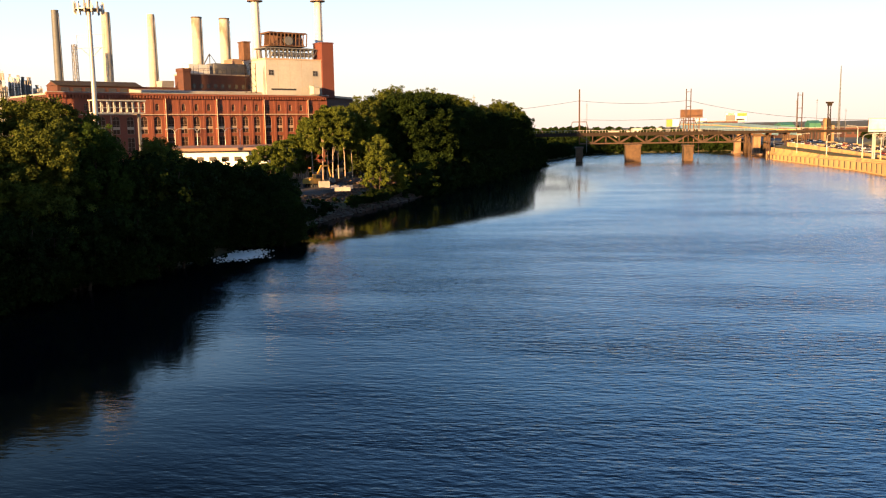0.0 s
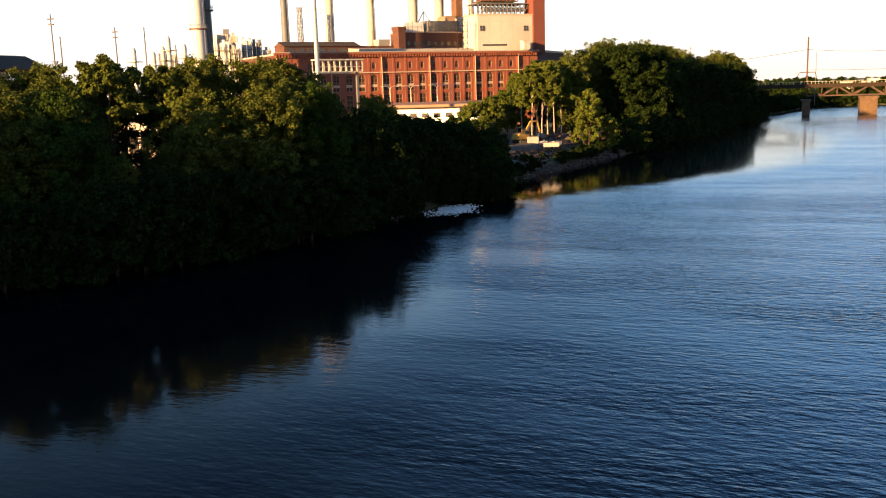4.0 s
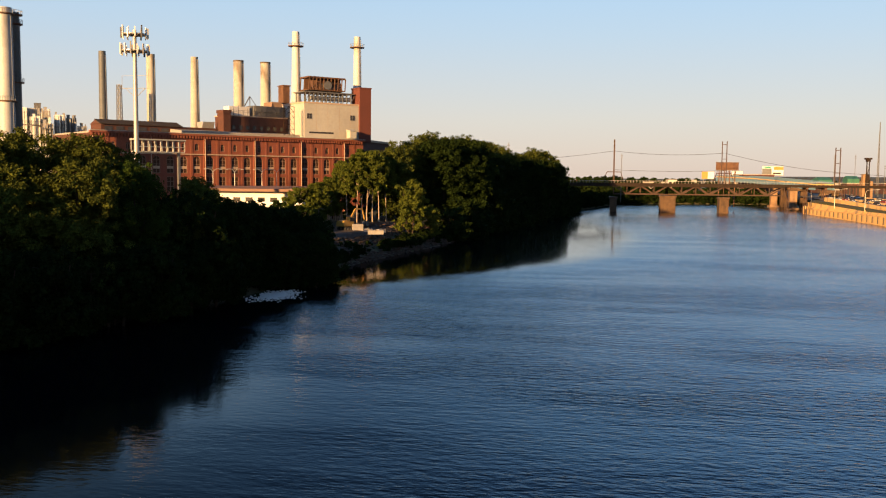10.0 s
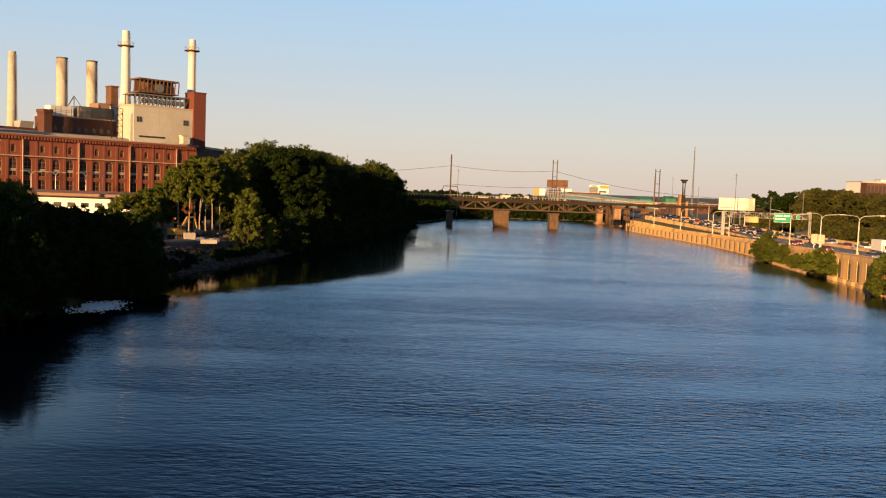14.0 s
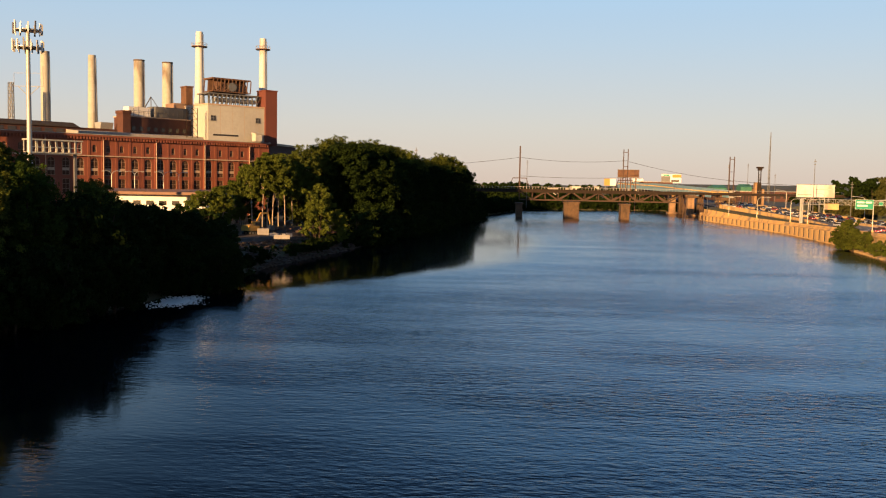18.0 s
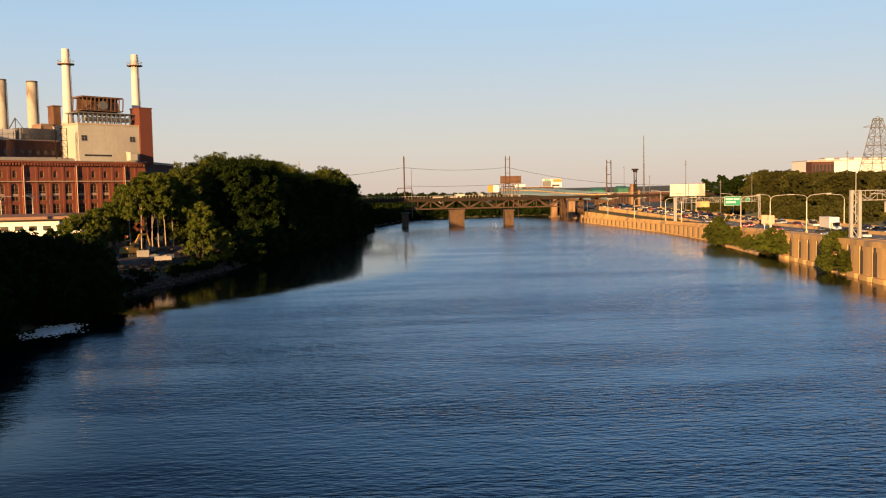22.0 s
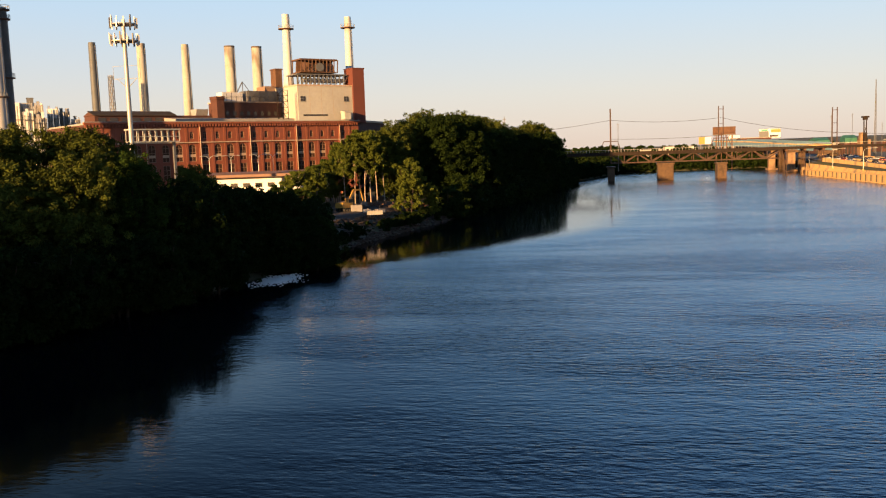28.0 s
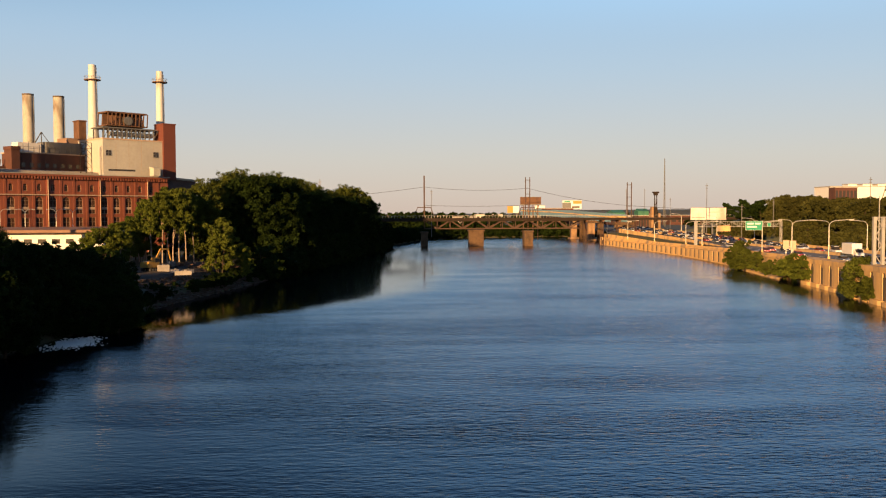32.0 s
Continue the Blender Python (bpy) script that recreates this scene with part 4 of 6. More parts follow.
def line_mast(x, top, twin, label, y=0.0, arms=True):
    m = thing("catenary_mast", label, "mast", (x, BY + y, DECK - 0.6), 0, "masts on the railway bridge")
    h = top - DECK + 0.6
    if twin:
        for s in (-1.1, 1.1):
            part("post", Mesh().beam((s, 0, 0), (s, 0, h), 0.4), BRIDGE_STEEL, m)
        part("brace", Mesh().beam((-1.1, 0, h * 0.93), (1.1, 0, h * 0.93), 0.25).beam((-1.1, 0, h * 0.6), (1.1, 0, h * 0.6), 0.25).beam((-1.1, 0, h * 0.35), (1.1, 0, h * 0.35), 0.25), BRIDGE_STEEL, m)
    else:
        part("post", Mesh().beam((0, 0, 0), (0, 0, h), 0.7), BRIDGE_STEEL, m)
    if arms:
        part("arm", Mesh().beam((-3.4, 0, h * 0.28), (3.4, 0, h * 0.28), 0.4).beam((-3.4, 0, h * 0.28), (-5.0, 0, h * 0.1), 0.3).beam((3.4, 0, h * 0.28), (4.6, 0, h * 0.12), 0.3), BRIDGE_STEEL, m)
    return m


line_mast(6.7, 36.1, False, "tall rusted single catenary mast with side struts")
line_mast(60.0, 35.3, True, "tall rusted twin-post catenary mast")
line_mast(112.8, 32.5, True, "tall rusted twin-post catenary mast", arms=False)
wires = thing("overhead_wire", "thin sagging overhead wires between the masts", "wire", (0, BY, 0))
for xa, za, xb, zb, sag in ((-70, 24, 6.7, 30.4, 1.2), (6.7, 30.4, 60, 29.6, 1.4), (60, 29.6, 112.8, 20.5, 1.2), (112.8, 20.5, 190, 18.5, 1.0), (6.7, 21, 60, 21, 0.6)):
    w = Mesh()
    pts = [(xa + (xb - xa) * k / 10, 0.0, za + (zb - za) * k / 10 - sag * 4 * (k / 10) * (1 - k / 10)) for k in range(11)]
    for p in pts:
        w.v += [(p[0], dy, p[2] + dz) for dy, dz in ((-0.08, -0.08), (0.08, -0.08), (0.08, 0.08), (-0.08, 0.08))]
    w.f += [(k * 4 + i, k * 4 + (i + 1) % 4, k * 4 + 4 + (i + 1) % 4, k * 4 + 4 + i) for k in range(len(pts) - 1) for i in range(4)]
    part("wire", w, BLACK, wires)


# ---------------------------------------------------------------- expressway along the right bank
def strip(y0, y1, step, fn):
    """Rows of points by fn(y) joined into one sheet."""
    m = Mesh()
    ys = [y0 + (y1 - y0) * k / max(1, round((y1 - y0) / step)) for k in range(max(1, round((y1 - y0) / step)) + 1)]
    rows = [fn(y) for y in ys]
    w = len(rows[0])
    for r in rows:
        m.v += r
    for j in range(len(rows) - 1):
        for i in range(w - 1):
            a = j * w + i
            m.f.append((a, a + 1, a + 1 + w, a + w))
    return m


def rx(y):
    return lerp(RIGHT, min(y, 475))


road = strip(60, 700, 12, lambda y: [(rx(y) + 1.6 + max(0, y - 300) * 0.02, y, lerp(ROAD, y)), (rx(y) + 15, y, lerp(ROAD, y) + 0.1), (rx(y) + 31, y, lerp(ROAD, y)), (rx(y) + 31.2, y, lerp(ROAD, y) - 2)])
setting("road", road, ASPHALT, "grey asphalt expressway beside the river", "road")
wall = strip(60, 475, 8, lambda y: [(rx(y), y, -3), (rx(y), y, lerp(WALL_TOP, y) - 1.3), (rx(y) - 0.35, y, lerp(WALL_TOP, y) - 1.25), (rx(y) - 0.35, y, lerp(WALL_TOP, y) - 0.75), (rx(y), y, lerp(WALL_TOP, y) - 0.7), (rx(y) + 0.05, y, lerp(WALL_TOP, y)), (rx(y) + 0.5, y, lerp(WALL_TOP, y)), (rx(y) + 0.6, y, lerp(ROAD, y) - 1.5)])
rw = setting("retaining_wall", wall, CONCRETE, "weathered concrete river wall with buttress piers and parapet", "river wall")

# steel bents that carry the bridge's shore end
for x in (90.0, 98.5, 107.0, 115.5):
    tb = part("bent", Mesh().box(x - 0.5, -4.4, DECK - 1.9, x + 0.5, 4.4, DECK - 1.0), RUST, bridge, "rusted steel trestle bent")
    for yy in (-3.9, 0.0, 3.9):
        part("bent_leg", Mesh().beam((x, yy, -3 if x < 102 else 3.5), (x, yy, DECK - 1.9), 0.34), BRIDGE_STEEL, tb)
    part("bent_brace", Mesh().beam((x, -3.9, 5), (x, 3.9, DECK - 2.2), 0.25), RUST, tb)

# buttress piers of the river wall, one object each on two shared meshes
def wall_turn(y):
    return -math.degrees(math.atan2(rx(y + 4) - rx(y - 4), 8))


pier_near = Mesh().box(-1.6, -2.3, 0.1, 0.02, 2.3, 0.86).box(-1.68, -2.55, 0.86, 0.02, 2.55, 1.0).data("buttress", CONCRETE)
pier_foot = Mesh().prism([(-2.0, -3.0), (0, -3.1), (0, 3.1), (-2.0, 3.0), (-2.4, 2.0), (-2.4, -2.0)], -1.5, 0.9).data("foot", CONCRETE)
# dark boxes fill the slots in place of the deep shade between buttresses
slot_near = Mesh().box(-1.5, -0.96, 0.12, -0.05, 0.96, 0.97).data("slot_boarding", TIMBER_AND_SHADE)
slot_far = Mesh().box(-1.7, -0.86, 0.06, -0.05, 0.86, 0.96).data("slot_boarding", TIMBER_AND_SHADE)
fin_far = Mesh().box(-1.8, -2.25, -0.1, 0.02, 2.25, 1.0).data("buttress", CONCRETE)
y = 128.0
while y < 213:
    h = lerp(WALL_TOP, y) - 1.3
    ob = part("buttress", pier_near, CONCRETE, rw)
    ob.matrix_basis = pose(rx(y), y, 0, 0, 0, wall_turn(y)) @ Matrix.Diagonal((1, 1, h, 1))
    slot = part("slot_boarding", slot_near, TIMBER_AND_SHADE, rw)
    slot.matrix_basis = pose(rx(y + 3.25), y + 3.25, 0, 0, 0, wall_turn(y + 3.25)) @ Matrix.Diagonal((1, 1, h, 1))
    ft = part("foot", pier_foot, CONCRETE, rw)
    ft.matrix_basis = pose(rx(y), y, 0, 0, 0, wall_turn(y))
    y += 6.5
y = 268.0
while y < 474:
    h = lerp(WALL_TOP, y) - 1.3
    part("buttress", fin_far, CONCRETE, rw).matrix_basis = pose(rx(y), y, 0, 0, 0, wall_turn(y)) @ Matrix.Diagonal((1, 1, h, 1))
    part("slot_boarding", slot_far, TIMBER_AND_SHADE, rw).matrix_basis = pose(rx(y + 3.1), y + 3.1, 0, 0, 0, wall_turn(y + 3.1)) @ Matrix.Diagonal((1, 1, h, 1))
    y += 6.2
beam = strip(120, 232, 8, lambda y: [(rx(y) - 0.1, y, lerp(WALL_TOP, y) - 1.32), (rx(y) - 1.75, y, lerp(WALL_TOP, y) - 1.32), (rx(y) - 1.8, y, lerp(WALL_TOP, y) - 0.25), (rx(y) - 0.02, y, lerp(WALL_TOP, y) - 0.12)])
part("edge_beam", beam, CONCRETE, rw)
part("footing", strip(262, 474, 8, lambda y: [(rx(y) - 2.1, y, -1), (rx(y) - 2.05, y, 0.3), (rx(y) + 0.05, y, 0.4)]), CONCRETE, rw)
part("end_drum", Mesh().turned([(1.6, -2), (1.6, 3.5), (1.2, 3.9), (0.2, 4.0)], 16, rx(475), 475), CONCRETE, rw, smooth=True)
ledge = strip(228, 266, 4, lambda y: [(rx(y) - 3.4, y, -1), (rx(y) - 3.1, y, 0.35), (rx(y) - 1.8, y, 0.8), (rx(y) + 0.1, y, 1.6)])
setting("bank_ledge", ledge, CONCRETE, "broken rubble ledge at the foot of the river wall", "bank")
barrier = strip(60, 480, 10, lambda y: [(rx(y) + 15.7, y, lerp(ROAD, y)), (rx(y) + 15.9, y, lerp(ROAD, y) + 0.9), (rx(y) + 16.15, y, lerp(ROAD, y) + 0.9), (rx(y) + 16.4, y, lerp(ROAD, y))])
setting("median_barrier", barrier, CONCRETE, "concrete median barrier between carriageways", "barrier")
side = strip(60, 560, 10, lambda y: [(rx(y) + 30.8, y, lerp(ROAD, y)), (rx(y) + 31.0, y, lerp(ROAD, y) + 0.9), (rx(y) + 31.3, y, lerp(ROAD, y) + 0.9), (rx(y) + 31.4, y, lerp(ROAD, y) - 1)])
setting("side_barrier", side, CONCRETE, "concrete barrier along the outer carriageway", "barrier")
ramp = strip(318, 458, 8, lambda y: [(rx(y) + 3.4, y, 3.0), (rx(y) + 3.5, y, 5.4 + 3.0 * (y - 318) / 132), (rx(y) + 4.0, y, 5.4 + 3.0 * (y - 318) / 132), (rx(y) + 4.1, y, 3.0)])
setting("ramp_wall", ramp, CONCRETE, "long sunlit concrete ramp wall above the river wall", "retaining wall")
for k in range(34):                                                                    # lane dashes
    y = 140 + k * 10
    for off in (5.4, 9.2, 20.6, 24.4):
        if off < 10 and y > 320:
            continue
        z = lerp(ROAD, y) + 0.012 + 0.1 * (1 - abs(off - 15) / 15)
        part("lane_dash", Mesh().box(rx(y) + off, y, z - 0.02, rx(y) + off + 0.15, y + 3, z + 0.006), WHITE, bpy.data.objects["road"])


def street_lamp(x, y, z, turn, h=9.0, arm=4.6):
    """A post with a curved arm towards local +x."""
    t = thing("street_lamp", "galvanised expressway lamp with a curved arm", "street lamp", (x, y, z), turn, "expressway lamps")
    part("post", Mesh().tube((0, 0, 0), (0, 0, h - 1.6), 0.16, 0.11, 8), GALV, t, smooth=True)
    part("base", Mesh().box(-0.25, -0.25, 0, 0.25, 0.25, 0.5), CONCRETE, t)
    m = Mesh()
    pts = [Vector((1.6 - 1.6 * math.cos(a), 0, h - 1.6 + 1.4 * math.sin(a))) for a in (math.pi / 2 * k / 6 for k in range(7))] + [Vector((arm, 0, h + 0.05))]
    for p, q in zip(pts, pts[1:]):
        m.tube(p, q, 0.1, 0.09, 7, False)
    part("arm", m, GALV, t, smooth=True)
    part("lantern", Mesh().box(arm - 0.2, -0.2, h - 0.08, arm + 0.9, 0.2, h + 0.16), GALV, t)
    return t


for y in (204, 229, 256, 330, 352, 392, 432, 468):
    street_lamp(rx(y) + 0.28, y, lerp(WALL_TOP, y), wall_turn(y))
for y in (196, 226, 256, 288, 322, 360, 400, 445):
    street_lamp(rx(y) + 31.15, y, lerp(ROAD, y) + 0.9, 180 + wall_turn(y), 8.6, 4.2)


def sign_panel(parent, x0, z0, x1, z1, mat, bars=(), y=-0.35):
    p = part("sign_panel", Mesh().box(x0, y, z0, x1, y + 0.12, z1), mat, parent)
    if mat is GREEN:
        part("border", Mesh().box(x0, y - 0.02, z0, x1, y - 0.004, z0 + 0.08).box(x0, y - 0.02, z1 - 0.08, x1, y - 0.004, z1).box(x0, y - 0.02, z0 + 0.08, x0 + 0.08, y - 0.004, z1 - 0.08).box(x1 - 0.08, y - 0.02, z0 + 0.08, x1, y - 0.004, z1 - 0.08), WHITE, p)
    for a, b, c, d in bars:
        part("lettering", Mesh().box(x0 + a, y - 0.02, z0 + b, x0 + c, y - 0.005, z0 + d), WHITE, p)
    return p


def gantry(x, y, z, span, h, label, legs_apart=1.7, w=0.3):
    g = thing("sign_gantry", label, "sign gantry", (x, y, z), 0, "expressway sign gantries")
    for k, xx in enumerate((0, span)):
        for s in (-legs_apart / 2, legs_apart / 2):
            base = 0 if k == 0 else -1.4
            part("leg", Mesh().box(xx + s - w * (1 if k == 0 else 0.4), -w, base, xx + s + w * (1 if k == 0 else 0.4), w, h), GALV, g)
        lat = Mesh()
        for j in range(5):
            z0, z1 = h * j / 5, h * (j + 1) / 5
            sg = legs_apart / 2 - 0.25
            lat.beam((xx - sg, 0, z0 if j % 2 else z1), (xx + sg, 0, z1 if j % 2 else z0), 0.14)
        part("lattice", lat, GALV, g)
    tr = Mesh()
    n = max(4, round(span / 2.4))
    for yy in (-0.9, 0.9):
        for zz in (h - 2.0, h - 0.1):
            tr.beam((0, yy, zz), (span, yy, zz), 0.4 * w)
        for k in range(n):
            a, b = span * k / n, span * (k + 1) / n
            tr.beam((a, yy, h - 2.0 if k % 2 else h - 0.1), (b, yy, h - 0.1 if k % 2 else h - 2.0), 0.08).beam((a, yy, h - 2.0), (a, yy, h - 0.1), 0.07)
    part("truss", tr, GALV, g)
    return g


g1 = gantry(108.7, 340, lerp(WALL_TOP, 340), 33, 9.0, "pale steel sign gantry with a green sign over the expressway", 0.7, 0.24)
sign_panel(g1, 18.8, 5.6, 25.4, 9.1, GREEN, ((0.6, 2.2, 3.2, 2.8), (3.7, 2.2, 5.9, 2.8), (0.6, 1.0, 4.4, 1.6)), -1.15)
sign_panel(g1, 8.0, 5.2, 13.0, 7.4, CONCRETE, (), -1.15)
sign_panel(g1, 27.2, 7.0, 28.7, 8.4, GREEN, (), -1.15)
g2 = gantry(91.0, 172, lerp(WALL_TOP, 172), 32, 9.3, "large pale steel sign gantry on paired lattice legs")
sign_panel(g2, 6.5, 4.8, 12.5, 7.0, GALV, (), 1.0)
sign_panel(g2, 14.0, 4.6, 22.0, 7.4, GALV, (), 1.0)

for az in (22.72, 23.1):
    y = 228.0
    for _ in range(20):
        y = rx(y) / math.tan(radians(az))
    sb = thing("road_sign", "plain tan sign board on a post by the parapet", "road sign", (rx(y) + 1.0, y, lerp(WALL_TOP, y) - 0.6), -22, "sign boards by the parapet")
    part("post", Mesh().box(-0.08, 0.05, 0, 0.08, 0.2, 4.2), GALV, sb)
    part("board", Mesh().box(-0.78, -0.05, 2.0, 0.78, 0.05, 4.3), STONE, sb)
    part("rib", Mesh().box(-0.7, 0.05, 2.6, 0.7, 0.1, 2.75).box(-0.7, 0.05, 3.5, 0.7, 0.1, 3.65), GALV, sb)

# ---------------------------------------------------------------- traffic
PAINTS = [material("car_paint", tuple(v * 0.9 for v in c), c, 3.0, 0.25, bump=0.0, spec=0.6) for c in
          ((0.03, 0.04, 0.07), (0.55, 0.55, 0.55), (0.35, 0.36, 0.38), (0.75, 0.74, 0.72), (0.02, 0.02, 0.022), (0.25, 0.03, 0.025), (0.12, 0.14, 0.17))]
LAMP_GLASS = material("lamp_glass", (0.75, 0.75, 0.72), (0.85, 0.85, 0.82), 3.0, 0.15, bump=0.0)
TAIL = material("tail_lamp", (0.35, 0.02, 0.015), (0.45, 0.03, 0.02), 3.0, 0.2, bump=0.0)


def car(paint, van=False):
    """A car with its nose towards -y."""
    c = thing("car", "car in dense slow traffic on the expressway", "car", (0, 0, 0), 0, "cars on the expressway")
    h = 1.95 if van else 1.45
    side = [(-2.25, 0.35), (-2.3, 0.62), (-2.2, 0.78), (-1.15, 0.92), (2.1, 0.95), (2.25, 0.85), (2.28, 0.4)]
    part("body", Mesh().side_prism(side, -0.88, 0.88), paint, c)
    roof = [(-1.2, 0.9), (-0.5, h - 0.06), (-0.2, h), (1.3 if not van else 2.0, h), (2.05, 0.93)]
    part("cabin", Mesh().side_prism(roof, -0.74, 0.74), PANE, c)
    part("roof", Mesh().box(-0.7, -0.35, h - 0.02, 0.7, 1.3 if not van else 1.95, h + 0.03), paint, c)
    for sx in (-0.8, 0.8):
        for yy in (-1.4, 1.4):
            w = part("wheel", Mesh().tube((sx - 0.1, yy, 0.33), (sx + 0.1, yy, 0.33), 0.33, n=12), BLACK, c)
            part("rim", Mesh().tube((sx - 0.11, yy, 0.33), (sx + 0.11, yy, 0.33), 0.2, n=8), GALV, w)
        part("headlight", Mesh().box(sx - 0.2 if sx > 0 else sx - 0.05, -2.3, 0.6, sx + 0.05 if sx > 0 else sx + 0.2, -2.2, 0.75), LAMP_GLASS, c)
        part("tail_light", Mesh().box(sx - 0.15 if sx > 0 else sx - 0.05, 2.2, 0.65, sx + 0.05 if sx > 0 else sx + 0.15, 2.3, 0.85), TAIL, c)
    part("number_plate", Mesh().box(-0.25, -2.33, 0.42, 0.25, -2.29, 0.54), WHITE, c)
    return c


protos = [car(p, k % 4 == 3) for k, p in enumerate(PAINTS)]
NAMES = ("dark blue", "silver", "grey", "white", "black", "dark red", "slate grey")
for k, p in enumerate(protos):
    p["label"] = NAMES[k] + (" van" if k % 4 == 3 else " car") + " in dense slow traffic on the expressway"
rnd = random.Random(9)
used = set()
n_car = 0
for lane, (off, way) in enumerate(((3.6, 0), (7.3, 0), (11.4, 0), (18.8, 180), (22.6, 180), (26.8, 180))):
    y = 176 + rnd.uniform(0, 14)
    while y < 520:
        if lane < 2 and y > 316:
            break
        k = rnd.choice((0, 0, 1, 2, 2, 3, 4, 4, 4, 5, 6, 6))
        x = rx(y) + off + rnd.uniform(-0.25, 0.25) + (2 if y > 480 else 0)
        z = lerp(ROAD, y) + 0.1 * (1 - abs(off - 15) / 15)
        m = pose(x, y, z, 0, 0, (0 if lane > 2 else 0) + wall_turn(y))
        if k in used:
            copy_thing(protos[k], m)
        else:
            protos[k].matrix_basis = m
            used.add(k)
        n_car += 1
        gap = 16 if y < 290 else 8.5
        y += gap + rnd.expovariate(1 / (20.0 if y < 290 else 7.0))


def box_truck(x, y, z, turn):
    t = thing("box_truck", "white box truck on the expressway", "truck", (x, y, z), turn)
    part("cargo_box", Mesh().box(-1.25, -1.2, 1.0, 1.25, 5.2, 3.7), WHITE, t)
    part("cab", Mesh().side_prism([(-3.2, 0.5), (-3.25, 1.3), (-2.7, 1.45), (-2.2, 2.4), (-1.3, 2.45), (-1.3, 0.5)], -1.05, 1.05), PAINTS[3], t)
    part("windscreen", Mesh().face([(-0.95, -2.74, 1.5), (0.95, -2.74, 1.5), (0.95, -2.27, 2.35), (-0.95, -2.27, 2.35)]), PANE, t)
    part("chassis", Mesh().box(-0.9, -1.3, 0.55, 0.9, 5.1, 1.0), STEEL, t)
    for sx in (-1.0, 1.0):
        for yy in (-2.4, 3.6):
            part("wheel", Mesh().tube((sx - 0.14, yy, 0.48), (sx + 0.14, yy, 0.48), 0.48, n=12), BLACK, t)


box_truck(rx(222) + 14.0, 222, lerp(ROAD, 222) + 0.1, wall_turn(222))

# ---------------------------------------------------------------- greenery on the right bank
bush = tree("bank_bush", "round green bush growing out of the river wall", LEAF_WARM, 8.0, 4.2, 3.8, -0.5, 230, 22000, 0.19, 41, 0.15, 4)
plant_trees(bush, [(rx(178) - 2.2, 178, 0.2, 1.05, 0), (rx(268) - 3.4, 269, 0.1, 1.1, 40), (rx(262) - 3.0, 261, 0.2, 0.8, 200), (rx(252) - 2.2, 252, 0.6, 0.7, 120), (rx(170) - 1.6, 171, 0.0, 0.62, 160), (rx(240) - 2.2, 240, 0.2, 0.55, 60)])
creeper = tree("creeper", "yellow green creeper hanging over the river wall", LEAF_GOLD, 5.6, 2.2, 5.4, 0.2, 200, 18000, 0.16, 42, 0.08, 2)
plant_trees(creeper, [(rx(223) - 2.0, 223, 0.3, 1.12, wall_turn(223)), (rx(214) - 2.0, 214, 0.3, 1.0, wall_turn(214)), (rx(231) - 1.6, 231, 0.3, 0.85, wall_turn(231)), (rx(221) - 1.9, 221, 3.2, 0.72, wall_turn(221)), (rx(214) - 1.9, 214, 3.6, 0.62, wall_turn(214))])
hill = tree("hillside_tree", "olive green hillside tree behind the expressway", LEAF_FAR, 12.0, 5.2, 5.0, 0.0, 420, 18000, 0.23, 43, 0.25, 1)
hill_b = tree("hillside_tree", "olive green hillside tree behind the expressway", LEAF_FAR, 10.0, 5.0, 4.8, 0.0, 400, 18000, 0.23, 44, 0.25, 1)
scrub = tree("hillside_shrub", "low scrubby shrub on the expressway embankment", LEAF_FAR, 4.0, 3.4, 3.2, -0.3, 60, 2500, 0.3, 45, 0.1, 2)


def land(x, y):
    d = x - lerp(RIGHT, y)
    rz = lerp(ROAD, y) - 0.35
    return lerp([(3, rz), (40, rz), (52, rz + 2.5), (90, rz + 9), (190, rz + 12), (800, 14)], d)


verge = strip(166, 470, 8, lambda y: [(rx(y) + d, y, lerp(ROAD, y) + 0.02 + dz) for d, dz in ((32.0, -0.6), (36, -0.25), (40, -0.2), (52, 2.3), (62, 4.1), (78, 6.5))])
setting("verge", verge, GRASS, "dry grass slope between the expressway and the woods", "grass")
HILL_TOP = [(18.2, 0.010), (18.9, 0.014), (20.8, 0.0168), (22.8, 0.018), (24.5, 0.0155), (26.4, 0.0125), (28, 0.0135), (31, 0.0135), (36, 0.013)]
sp = [[], [], []]
rnd = random.Random(12)
for k in range(260):
    az = 18.8 + 18 * rnd.random()
    r = rnd.uniform(330, 460)
    px, py, _ = polar(az, r)
    if px < rx(py) + 62:
        continue
    z = land(px, py)
    ztop = 18 + r * lerp(HILL_TOP, az) - (2.5 if r < 360 else 0) + rnd.uniform(-1.3, 0.3)
    j = k % 2
    sp[j].append((px, py, z - 0.2, max(0.35, (ztop - z) / (12.0, 10.0)[j]), rnd.uniform(0, 360)))
for k in range(170):
    y = rnd.uniform(170, 430)
    x = rx(y) + rnd.uniform(37, 80)
    sp[2].append((x, y, land(x, y) - 0.2, rnd.uniform(0.6, 1.6), rnd.uniform(0, 360)))
for p, s in zip((hill, hill_b, scrub), sp):
    plant_trees(p, s)

